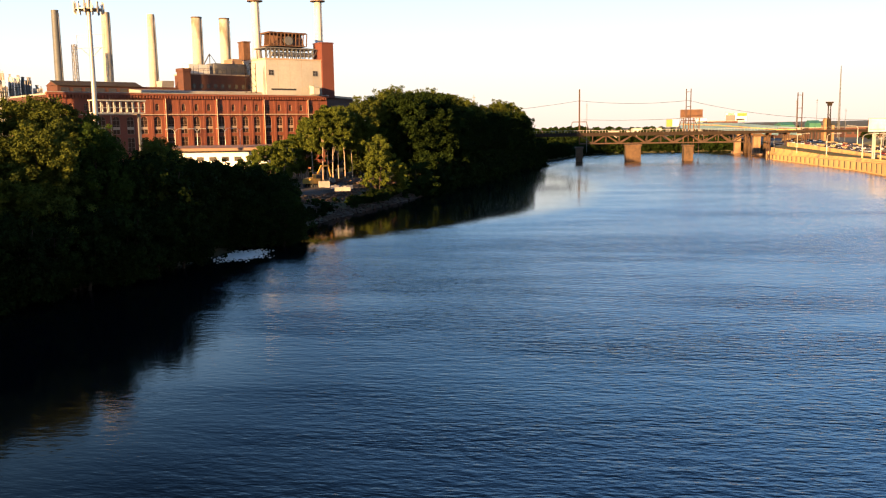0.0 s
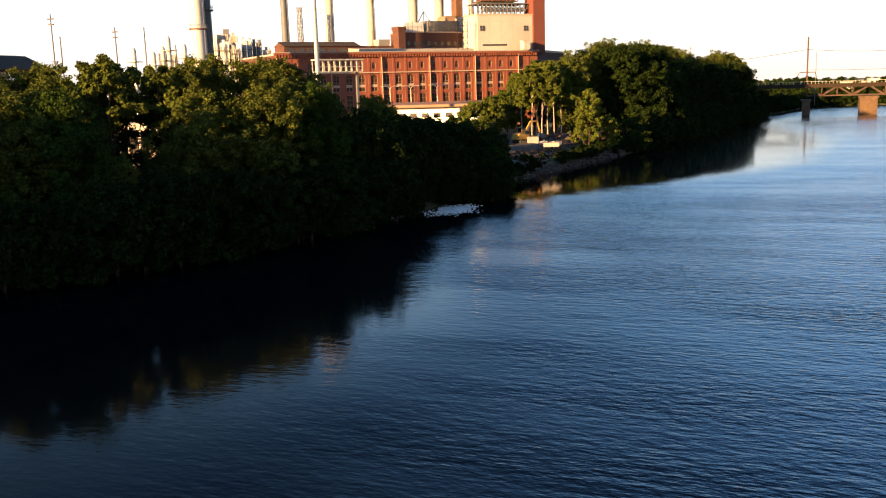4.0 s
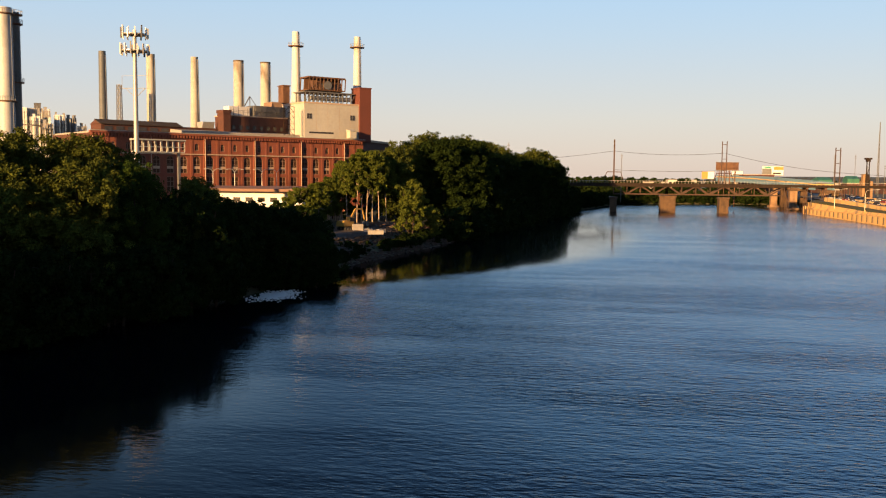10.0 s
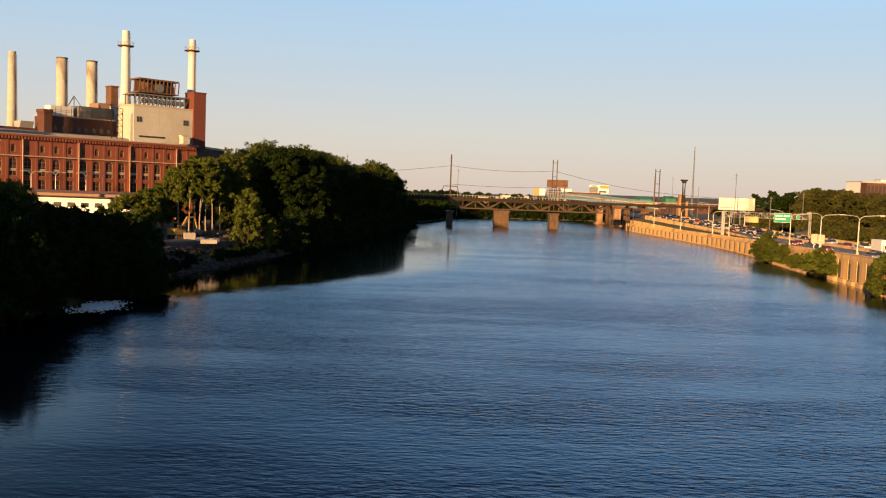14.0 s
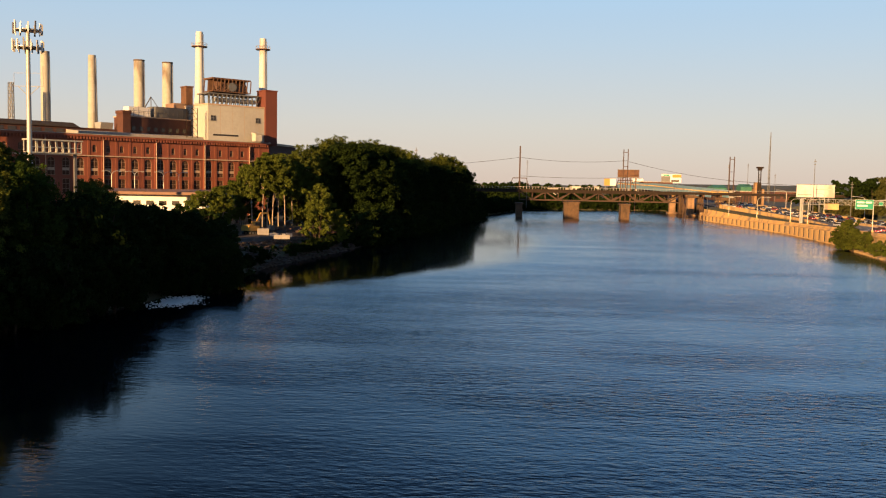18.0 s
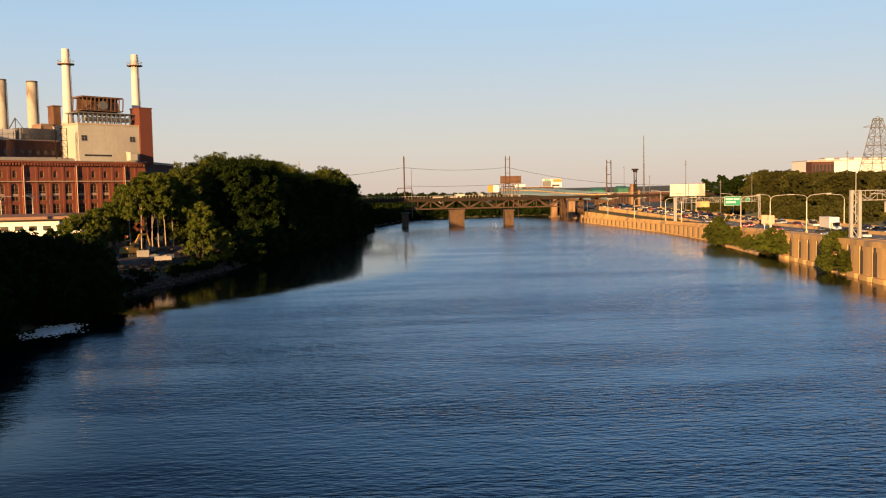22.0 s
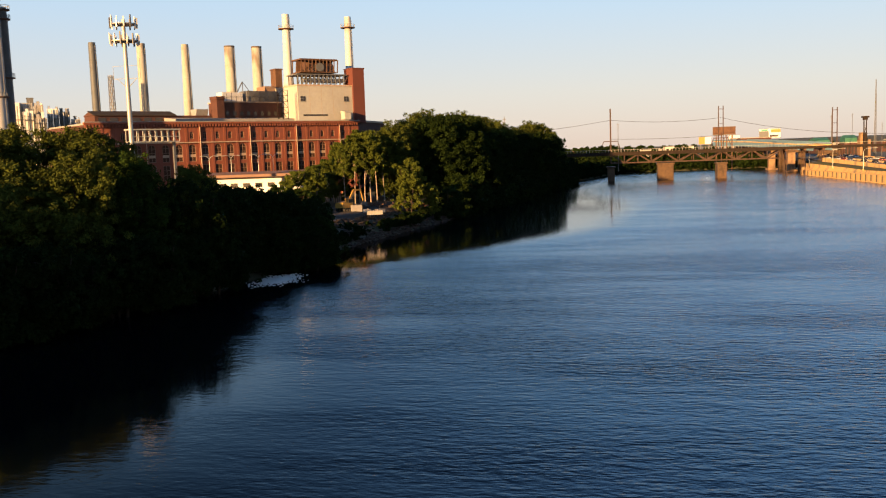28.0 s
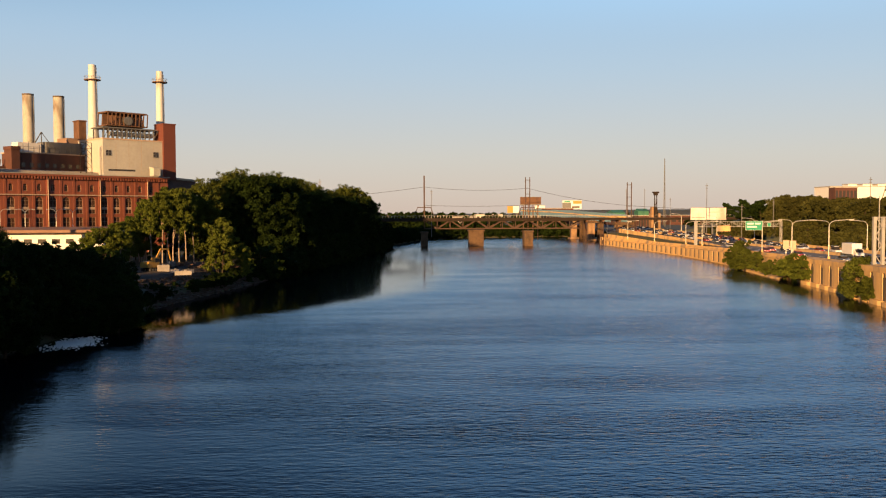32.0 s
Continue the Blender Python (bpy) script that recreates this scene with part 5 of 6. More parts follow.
# ---------------------------------------------------------------- distance on the right
def billboard(x0, z0, x1, z1, y, mat, label, base=4.0, posts=2, blocks=(), lattice=False):
    b = thing("billboard", label, "billboard", ((x0 + x1) / 2, y, base), 0, "billboards")
    w, zb, zt = (x1 - x0) / 2, z0 - base, z1 - base
    f = part("face", Mesh().box(-w, -0.3, zb, w, 0.3, zt), mat, b)
    part("rim", Mesh().box(-w - 0.2, -0.35, zb - 0.3, w + 0.2, 0.35, zb).box(-w - 0.2, -0.35, zt, w + 0.2, 0.35, zt + 0.15), STEEL, b)
    for m, a, c, d, e in blocks:
        part("printed_block", Mesh().box(-w + a * 2 * w, -0.34, zb + c * (zt - zb), -w + d * 2 * w, -0.305, zb + e * (zt - zb)), m, f)
    for k in range(posts):
        x = -w * 0.7 + 1.4 * w * k / max(1, posts - 1)
        part("post", Mesh().beam((x, 0.2, 0), (x, 0.2, zb), 0.5), RUST if lattice else STEEL, b)
    if lattice:
        for k in range(6):
            part("brace", Mesh().beam((-w + k * w / 3, 0.6, zb - 4), (-w + (k + 1) * w / 3, 0.6, zt), 0.2), RUST, b)
    return b


billboard(131.8, 13.5, 148.6, 19.1, 420, BOARD, "large weathered white billboard beside the railway bridge", 5.0, 4, ((ROOFING, 0.02, 0.15, 0.4, 0.22), (PANEL, 0.5, 0.6, 0.95, 0.68)))
billboard(60.8, 21.6, 72.4, 25.6, 500, RUST, "rusted back of a billboard on a steel rack", 2.0, 4, (), True)
billboard(75.0, 16.4, 83.8, 21.6, 700, YELLOW, "yellow and white billboard in the distance", 3.0, 2, ((WHITE, 0.5, 0.0, 1.0, 1.0),))
billboard(110.6, 19.4, 124.6, 25.4, 655, WHITE, "billboard with dark and yellow blocks in the distance", 3.0, 2, ((STEEL, 0.0, 0.0, 0.45, 0.75), (YELLOW, 0.55, 0.6, 1.0, 0.95), (ROOF_DARK, 0.5, 0.1, 0.9, 0.3), (GREEN, 0.1, 0.78, 0.4, 0.95)))
billboard(95.0, 18.0, 103.0, 22.0, 690, WHITE, "pale billboard in the distance", 3.0, 2, ((STACK_DARK, 0.1, 0.3, 0.9, 0.5),))

# elevated road with blue girders on concrete piers
via = thing("viaduct", "elevated road on blue steel girders and concrete piers", "viaduct", (0, 0, 0))
VIA = [(84, 680, 18.6), (98, 604, 17.6), (106, 540, 16.0), (114, 508, 14.9)]
gird, deckm, par = Mesh(), Mesh(), Mesh()
for (xa, ya, za), (xb, yb, zb) in zip(VIA, VIA[1:]):
    deckm.beam((xa + 4, ya, za - 0.6), (xb + 4, yb, zb - 0.6), 10.0, 0.6)
    for off in (-0.8, 8.8):
        gird.beam((xa + off, ya, za - 2.3), (xb + off, yb, zb - 2.3), 0.5, 2.6)
        par.beam((xa + off, ya, za + 0.2), (xb + off, yb, zb + 0.2), 0.3, 1.0)
part("deck", deckm, CONCRETE, via)
part("girder", gird, BLUE, via, "faded blue steel girder")
part("parapet", par, BLUE, via)
for x, y, z in ((102, 628, 14.6), (103.4, 570, 13.3), (106, 527, 12.2), (116, 500, 11.4)):
    p = part("pier", Mesh().box(x - 1.9, y - 1.8, -4, x + 1.9, y + 1.8, z - 1.6), PIER_SUN, via, "sunlit concrete pier")
    # the rear pier's shade is given by a darker material
    part("pier", Mesh().box(x + 4.2, y + 0.2, -4, x + 7.4, y + 3.6, z - 1.6), PIER, via, "rear concrete pier with its shade in the colour")
    part("cap", Mesh().box(x - 2.6, y - 2.2, z - 1.6, x + 8.2, y + 3.8, z), PIER, p)
    part("foot", Mesh().prism([(x - 3.0, y - 3), (x + 3.0, y - 3), (x + 3.0, y + 3), (x - 3.0, y + 3)], -4, 1.0), PIER_SUN, p)


def lattice_tower(name, label, az, r, base, top, w0, w1, mat, arms=(), bar=0.25, n=8):
    x, y, _ = polar(az, r)
    t = thing(name, label, "tower", (x, y, base))
    h = top - base
    br = Mesh()
    for s, u in ((-1, -1), (1, -1), (1, 1), (-1, 1)):
        part("leg", Mesh().beam((s * w0 / 2, u * w0 / 2, 0), (s * w1 / 2, u * w1 / 2, h), bar), mat, t)
    for k in range(n):
        a, b = k / n, (k + 1) / n
        wa, wb = (w0 + (w1 - w0) * a) / 2, (w0 + (w1 - w0) * b) / 2
        ca = [(s * wa, u * wa, a * h) for s, u in ((-1, -1), (1, -1), (1, 1), (-1, 1))]
        cb = [(s * wb, u * wb, b * h) for s, u in ((-1, -1), (1, -1), (1, 1), (-1, 1))]
        for i in range(4):
            br.beam(ca[i], cb[(i + 1) % 4], bar * 0.5).beam(ca[(i + 1) % 4], cb[i], bar * 0.5).beam(cb[i], cb[(i + 1) % 4], bar * 0.5)
    part("bracing", br, mat, t)
    for f, half in arms:
        part("cross_arm", Mesh().beam((-half, 0, h * f), (half, 0, h * f), bar).beam((-half, 0, h * f), (0, 0, h * f + 1.8), bar * 0.5).beam((half, 0, h * f), (0, 0, h * f + 1.8), bar * 0.5), mat, t)
    return t


lattice_tower("pylon", "grey steel lattice power pylon on the hillside", 29.0, 420, 15.0, 44.8, 13.0, 2.6, STEEL, ((0.62, 4.5), (0.88, 6.0), (0.97, 2.5)), 0.28)
lattice_tower("radio_mast", "thin distant lattice radio mast", 15.85, 700, 5.0, 57.0, 1.3, 0.25, STEEL, (), 0.16, 18)
lattice_tower("lattice_mast", "slender steel lattice mast behind the hall", -29.55, 335, 5.0, 47.8, 1.9, 1.2, STEEL, (), 0.2, 20)


def pole(az, r, base, top, label, arm=0.0, name="utility_pole", mat=None, w=0.2):
    x, y, _ = polar(az, r)
    t = thing(name, label, "pole", (x, y, base))
    part("post", Mesh().tube((0, 0, 0), (0, 0, top - base), w, w * 0.6, 7), mat or TIMBER_AND_SHADE, t)
    if arm:
        part("cross_arm", Mesh().box(-arm, -0.1, top - base - 1.2, arm, 0.1, top - base - 0.95), mat or TIMBER_AND_SHADE, t)
        part("cross_arm", Mesh().box(-arm * 0.8, -0.1, top - base - 2.4, arm * 0.8, 0.1, top - base - 2.15), mat or TIMBER_AND_SHADE, t)
    return t


for az, tan, arm in ((-43.75, 0.0837, 0.9), (-43.35, 0.062, 0.0), (-40.35, 0.0708, 0.7), (-38.72, 0.0705, 0.0), (-47.44, 0.0665, 0.0), (-53.2, 0.0584, 0.5), (-37.0, 0.052, 0.0), (-57.5, 0.06, 0.6)):
    pole(az, 225, 4.6, 18 + 225 * tan, "tall dark timber utility pole beyond the trees", arm)
for az, r, top in ((13.55, 560, 31.0), (14.65, 640, 33.0), (15.3, 640, 26.0), (16.2, 640, 26.5), (18.36, 430, 30.3), (27.43, 410, 31.4), (1.29, 480, 29.5), (-5.75, 350, 30.4), (22.2, 420, 22.5), (20.4, 400, 20.5)):
    pole(az, r, 4.0, top, "thin dark utility pole near the railway", 0.6, mat=STEEL, w=0.2)
pole(27.9, 300, 6.5, 22.2, "pale steel pole with a small box head", mat=GALV, name="camera_pole")
# old gas works tower and green roofs by the far tracks
ct = thing("conveyor_tower", "dark steel tower with a head platform near the far tracks", "tower", (162.2, 592, 4.0))
part("frame", Mesh().box(-1.0, -1.0, 0, 1.0, 1.0, 16).beam((-0.8, 0, 14), (-0.7, 0, 24), 0.5).beam((0.8, 0, 14), (0.7, 0, 24), 0.5).beam((-0.8, 0, 15), (0.7, 0, 20), 0.3), DECK_STEEL, ct)
part("head", Mesh().box(-2.0, -1.5, 25.4, 2.0, 1.5, 26.4).box(-1.2, -1.2, 24, 1.2, 1.2, 25.4), DECK_STEEL, ct)
part("hopper_house", Mesh().box(-2.2, 2.2, 0, 4.0, 9, 12.0).box(-1.8, 3, 12.0, 1.6, 7, 16.5), PIER_SUN, ct)


def far_block(name, label, x0, y0, x1, y1, z0, z1, mat, rows=0, cols=0, category="building", roof=None):
    b = thing(name, label, category, ((x0 + x1) / 2, (y0 + y1) / 2, z0))
    w, d, h = (x1 - x0) / 2, (y1 - y0) / 2, z1 - z0
    part("wall", Mesh().box(-w, -d, 0, w, d, h), mat, b)
    part("roof", Mesh().box(-w - 0.3, -d - 0.3, h, w + 0.3, d + 0.3, h + 0.4), roof or ROOFING, b)
    if rows:
        me = Mesh().box(-0.32 * 2 * w / cols, -0.1, 0, 0.32 * 2 * w / cols, 0.05, 0.5 * h / rows).data("window", PANE)
        for r in range(rows):
            for c in range(cols):
                part("window", me, PANE, b).location = (-w + (c + 0.5) * 2 * w / cols, -d, h * (r + 0.3) / rows)
    return b


gd = far_block("green_roof_depot", "green roofed depot beyond the railway", 135.5, 600, 144, 622, 4, 14.2, BRICK_DARK, 1, 6)
part("roof_shed", Mesh().side_prism([(-10.6, 10.6), (-10.6, 12.4), (-4, 14.2), (10.6, 12.6), (10.6, 10.6)], -4.0, 4.0), GREEN_ROOF, gd, "green painted roof shed")
gd = far_block("green_roof_depot", "green painted yard building beyond the railway", 152.5, 600, 160, 612, 4, 14.2, BRICK_DARK, 1, 4)
part("roof_shed", Mesh().side_prism([(-5.8, 10.6), (-5.8, 13.4), (0, 15.2), (5.8, 13.4), (5.8, 10.6)], -3.5, 3.5), GREEN_ROOF, gd, "green painted roof shed")
far_block("yard_building", "brown brick building by the far tracks", 96, 640, 116, 660, 4, 19.5, BRICK_DARK, 2, 6)
far_block("hospital_block", "long pale building on the hilltop", *polar(25.3, 640)[:2], polar(25.3, 640)[0] + 75, polar(24.65, 640)[1] + 20, 14, 33.0, WHITE)
for k in range(6):
    far_block("roof_unit", "white rooftop plant unit on the pale building", 290 + k * 10, 588, 296 + k * 10, 596, 33.4, 34.8, WHITE)
far_block("brick_block", "dark brown brick building on the hilltop", *polar(25.55, 580)[:2], polar(25.55, 580)[0] + 13.5, polar(25.55, 580)[1] + 8, 14, 31.0, BRICK_DARK, 2, 6)
for k, (x, y, w, h, mat) in enumerate(((40, 900, 22, 7, ROOFING), (72, 1000, 30, 9, PANEL), (130, 950, 30, 10, ROOFING), (170, 900, 34, 9, BRICK_DARK), (210, 1000, 60, 7, ROOFING), (-30, 980, 30, 8, BRICK_DARK), (250, 860, 40, 8, BRICK_DARK))):
    far_block("warehouse", "low pale warehouse far down the river", x, y, x + w, y + 30, 4, 5 + h, mat, 1, 6)

# ---------------------------------------------------------------- far woods
wood = tree("distant_tree", "hazy green tree in the distance", LEAF_SHADED, 12.0, 7.5, 7.0, 0.0, 80, 6500, 0.55, 51, 0.3)
rnd = random.Random(21)
sp = []
for k in range(46):                                                                    # far bank under and behind the bridge
    x = -60 + 165 * k / 45
    y = (598 if x < 20 else 600 + (x - 20) * 0.18) + rnd.uniform(4, 26)
    sp.append((x, y - 3, 1.2, rnd.uniform(0.75, 1.15) * (1.25 if x < 25 else 0.85), rnd.uniform(0, 360)))
for k in range(60):
    az, r = rnd.uniform(-4, 20), rnd.uniform(760, 1300)
    x, y, _ = polar(az, r)
    sp.append((x, y, 4.0, rnd.uniform(0.7, 1.15), rnd.uniform(0, 360)))
for k in range(30):
    az, r = rnd.uniform(19, 38), rnd.uniform(450, 560)
    x, y, _ = polar(az, r)
    sp.append((x, y, 13.0, rnd.uniform(0.7, 1.0), rnd.uniform(0, 360)))
for k in range(26):
    x = -16 - 3 * k
    sp.append((x, 490 + rnd.uniform(-8, 30), 3.0, rnd.uniform(0.8, 1.1), rnd.uniform(0, 360)))
for k in range(60):
    az, r = rnd.uniform(-66, -36), rnd.uniform(430, 620)
    x, y, _ = polar(az, r)
    sp.append((x, y, 5.0, rnd.uniform(0.8, 1.2), rnd.uniform(0, 360)))
for k in range(70):                                                                    # edge of the far bank
    y = 446 + 2.5 * k
    sp.append((lerp(LEFT, y) - 3.0, y + rnd.uniform(-2, 2), 0.6, rnd.uniform(0.45, 0.85), rnd.uniform(0, 360)))
for k in range(56):
    x = 8 + 110 * k / 55
    sp.append((x, lerp([(10, 575), (30, 595), (90, 612), (200, 640)], x) + rnd.uniform(0, 3), 0.2, rnd.uniform(0.45, 0.75), rnd.uniform(0, 360)))
plant_trees(wood, sp)

# ---------------------------------------------------------------- things between the hall and the river
a, turn, L = front_frame(-25.4, 236, -18.7, 229)
shed = thing("goods_shed", "low white goods shed with a brown roof edge", "shed", (a.x, a.y, 4.4), turn)
part("wall", Mesh().box(0, 0, -0.4, L, 12, 8.6), WHITE, shed)
part("roof", Mesh().side_prism([(-2.8, 8.9), (-2.8, 9.5), (5, 10.1), (13, 9.9), (13, 8.6), (0, 8.6)], -0.8, L + 0.6), BROWN, shed)
part("fascia", Mesh().box(-0.9, -2.95, 8.85, L + 0.7, -2.8, 9.5), BROWN, shed)
for k in range(7):
    part("door", Mesh().box(-1.3, -0.08, 0, 1.3, 0.02, 4.2), STEEL, shed).location = (2.5 + k * L / 7, 0, 0)
for k in range(9):
    part("window", Mesh().box(-0.9, -0.06, 0, 0.9, 0.02, 1.1), PANE, shed).location = (1.8 + k * L / 9, 0, 6.2)
for az, r in ((-22.9, 262), (-21.25, 262), (-20.35, 264), (-24.2, 258)):
    x, y, _ = polar(az, r)
    t = thing("yard_lamp", "pale twin-armed lamp post before the hall", "street lamp", (x, y, 4.6), 40, "lamps before the hall")
    part("post", Mesh().tube((0, 0, 0), (0, 0, 13.5), 0.14, 0.09, 7), GALV, t)
    for s in (-1, 1):
        m = Mesh()
        for p, q in zip([(0, 0, 13.4), (s * 0.6, 0, 14.1), (s * 1.4, 0, 14.3)], [(s * 0.6, 0, 14.1), (s * 1.4, 0, 14.3), (s * 2.2, 0, 14.2)]):
            m.tube(p, q, 0.09, 0.08, 6, False)
        ar = part("arm", m, GALV, t)
        part("lantern", Mesh().box(s * 2.2 - 0.35, -0.15, 14.05, s * 2.2 + 0.35, 0.15, 14.3), GALV, ar)
a, turn, L = front_frame(-28.8, 232, -26.0, 238)
conv = thing("conveyor_gallery", "pale steel conveyor gallery on legs beside the hall", "conveyor", (a.x, a.y, 4.4), turn)
part("floor", Mesh().box(0, -1.2, 18.2, L, 1.2, 18.5), PANEL, conv)
part("roof", Mesh().box(-0.3, -1.5, 21.2, L + 0.3, 1.5, 21.5), PANEL, conv)
for k in range(9):
    for yy in (-1.2, 1.2):
        part("frame_post", Mesh().beam((k * L / 8, yy, 18.4), (k * L / 8, yy, 21.3), 0.2), PANEL, conv)
part("rail", Mesh().beam((0, -1.25, 19.6), (L, -1.25, 19.6), 0.15), PANEL, conv)
for x in (1, L - 1):
    part("leg", Mesh().beam((x, 0, 0), (x, 0, 18.2), 0.6), STEEL, conv)
far_block("pale_warehouse", "pale sunlit warehouse behind the trees", *polar(-42.5, 196)[:2], polar(-42.5, 196)[0] + 30, polar(-42.5, 196)[1] + 8, 4, 12.5, ROOFING, 1, 9)

# phone mast
mast = thing("phone_mast", "white monopole phone mast crowded with panel antennas", "mast", (*polar(-28.63, 200)[:2], 4.2))
part("pole", Mesh().tube((0, 0, 0), (0, 0, 43), 0.62, 0.38, 14), GALV, mast, smooth=True)
for tier, (z, n, rad) in enumerate(((38.6, 14, 2.7), (42.0, 12, 2.5))):
    ring = part("platform", Mesh().turned([(rad - 0.2, z - 0.1), (rad + 0.1, z - 0.1), (rad + 0.1, z + 0.1), (rad - 0.2, z + 0.1)], 18), GALV, mast)
    for k in range(4):
        a = math.pi * k / 2
        part("strut", Mesh().beam((0, 0, z), (rad * math.cos(a), rad * math.sin(a), z), 0.12), GALV, ring)
    for k in range(n):
        a = 2 * math.pi * k / n
        p = part("antenna", Mesh().box(-0.13, -0.1, -0.9 - 0.2 * (k % 2), 0.13, 0.1, 0.7 + 0.35 * (k % 3)).box(-0.05, 0.1, -1.2, 0.05, 0.26, 1.1), (WHITE, GALV, WHITE, STEEL)[k % 4], mast)
        p.matrix_basis = pose((rad + 0.2) * math.cos(a), (rad + 0.2) * math.sin(a), z + 0.3, 0, 0, math.degrees(a) + 90)
part("work_frame", Mesh().beam((-3.0, 0, 31.0), (3.0, 0, 31.0), 0.1).beam((-3.0, 0, 33.6), (3.0, 0, 33.6), 0.06).beam((-3, 0, 31), (-3, 0, 33.6), 0.06).beam((3, 0, 31), (3, 0, 35), 0.1).beam((0, 0, 29), (2.2, 0, 31), 0.1).beam((0, 0, 29), (-2.2, 0, 31), 0.1), STEEL, mast)

# long dark roof on the far left
a, turn, L = front_frame(-60, 262, -44.3, 322)
lr = thing("long_depot", "very long depot with a dark roof and white window band", "depot", (a.x, a.y, 5.6), turn)
part("wall", Mesh().box(0, 0, -1.2, L, 26, 22.0), BRICK_DARK, lr)
part("roof", Mesh().side_prism([(-1.5, 21.6), (-1.5, 22.2), (9, 26.6), (14, 27.0), (27.5, 22.2), (27.5, 21.6)], -1, L + 1), ROOF_DARK, lr)
band = Mesh().box(-0.05, -0.12, 18.6, 4, -0.004, 21.2)
for k in range(26):
    part("window_band", Mesh().box(k * L / 26 + 0.35, -0.12, 18.6, (k + 1) * L / 26 - 0.35, -0.004, 21.2), WHITE if k % 3 else PANE, lr)

# process plant between the silver stack and the dark chimney
def process_unit(az0, az1, tan, r, mat, label, crown=(), pipes=3, deck=0.0):
    """A block of process plant with cladding ribs, roof boxes, risers and a walkway, between two directions."""
    p0, turn, w = front_frame(az0, r, az1, r)
    h = 13.5 + r * tan
    t = thing("process_unit", label, "process plant", (p0.x, p0.y, 4.5), turn, "process plant units")
    part("block", Mesh().box(0, 0, 0, w, 6, h), mat, t)
    n = max(1, int(w / 1.7))
    for k in range(n + 1):
        part("rib", Mesh().box(k * w / n - 0.07, -0.09, 0, k * w / n + 0.07, -0.004, h), mat, t)
    for u0, u1, up, m in crown:
        part("roof_box", Mesh().box(u0 * w, 0.5, h, u1 * w, 4.5, h + up).box(u0 * w - 0.1, 0.4, h + up, u1 * w + 0.1, 4.6, h + up + 0.15), m, t)
    for k in range(pipes):
        x = w * (k + 0.6) / pipes
        part("pipe", Mesh().tube((x, -0.6, 0), (x, -0.6, h - 1.2 + 0.9 * (k % 3)), 0.14 + 0.06 * (k % 2), n=8), (STEEL, SILVER)[k % 2], t)
    z = h - deck
    part("walkway", Mesh().box(-0.4, -1.5, z - 0.15, w + 0.4, -0.2, z), STEEL, t)
    for k in range(n + 1):
        part("rail_post", Mesh().beam((k * w / n, -1.45, z), (k * w / n, -1.45, z + 1.1), 0.07), STEEL, t)
    part("guard_rail", Mesh().beam((-0.4, -1.45, z + 1.1), (w + 0.4, -1.45, z + 1.1), 0.07), STEEL, t)


process_unit(-34.87, -34.58, 0.0625, 330, WHITE, "narrow white clad process tower with a walkway", (), 1, 5.5)
process_unit(-34.56, -33.72, 0.0622, 332, GALV, "grey clad process block with a raised roof house", ((0.45, 0.88, 1.6, STEEL),), 4, 6.0)
process_unit(-33.70, -33.34, 0.0600, 331, ROOFING, "pale process block with stepped roof boxes", ((0.05, 0.5, 1.1, GALV), (0.6, 0.9, 0.5, WHITE)), 2, 4.2)
process_unit(-34.42, -34.14, 0.0536, 324, WHITE, "low white process block in front of a taller one", ((0.5, 1.0, 0.8, WHITE),), 2, 2.6)
process_unit(-34.10, -33.90, 0.0545, 324, WHITE, "low white process block in front of a taller one", (), 1, 3.0)
process_unit(-33.80, -33.20, 0.0470, 322, ROOFING, "low pale pipe house with a railed roof", ((0.1, 0.4, 1.2, GALV), (0.55, 0.8, 1.9, WHITE)), 5, 1.6)
process_unit(-33.14, -32.86, 0.0562, 328, WHITE, "white process tower with outside risers", ((0.2, 0.5, 0.8, GALV),), 2, 4.0)
process_unit(-32.82, -32.54, 0.0560, 328, WHITE, "white process tower with outside risers", ((0.5, 0.9, 0.6, GALV),), 3, 3.2)
process_unit(-32.50, -31.95, 0.0532, 329, STEEL, "dark steel process block with a vent pipe", ((0.05, 0.35, 1.0, STEEL), (0.6, 0.95, 0.9, GALV)), 4, 4.4)
process_unit(-31.90, -31.40, 0.0455, 329, GALV, "low grey process block with risers", ((0.3, 0.6, 0.9, STEEL),), 3, 1.8)
process_unit(-38.00, -37.55, 0.0440, 300, ROOFING, "low pale process block by slim columns", ((0.2, 0.5, 1.1, GALV),), 3, 2.0)
process_unit(-37.30, -36.95, 0.0420, 300, GALV, "low grey process block by slim columns", ((0.4, 0.8, 1.4, WHITE),), 3, 2.0)
for k, (az, tan) in enumerate(((-37.4, 0.061), (-36.5, 0.053), (-37.75, 0.051), (-38.3, 0.046), (-39.4, 0.05))):
    x, y, _ = polar(az, 270)
    h = 18 + 270 * tan - 4.5
    t = thing("process_column", "slim steel process column with platforms", "process plant", (x, y, 4.5))
    part("column", Mesh().turned([(0.62, 0), (0.62, h - 0.8), (0.25, h)], 12), SILVER, t, smooth=True)
    part("platform", Mesh().box(-1.6, -1.6, h - 4, 1.6, 1.6, h - 3.8).box(-1.6, -1.65, h - 3, 1.6, -1.6, h - 2.9), STEEL, t)

# ---------------------------------------------------------------- the clearing on the bank
yard = Mesh()
rnd = random.Random(3)
cols, rws = 14, 16
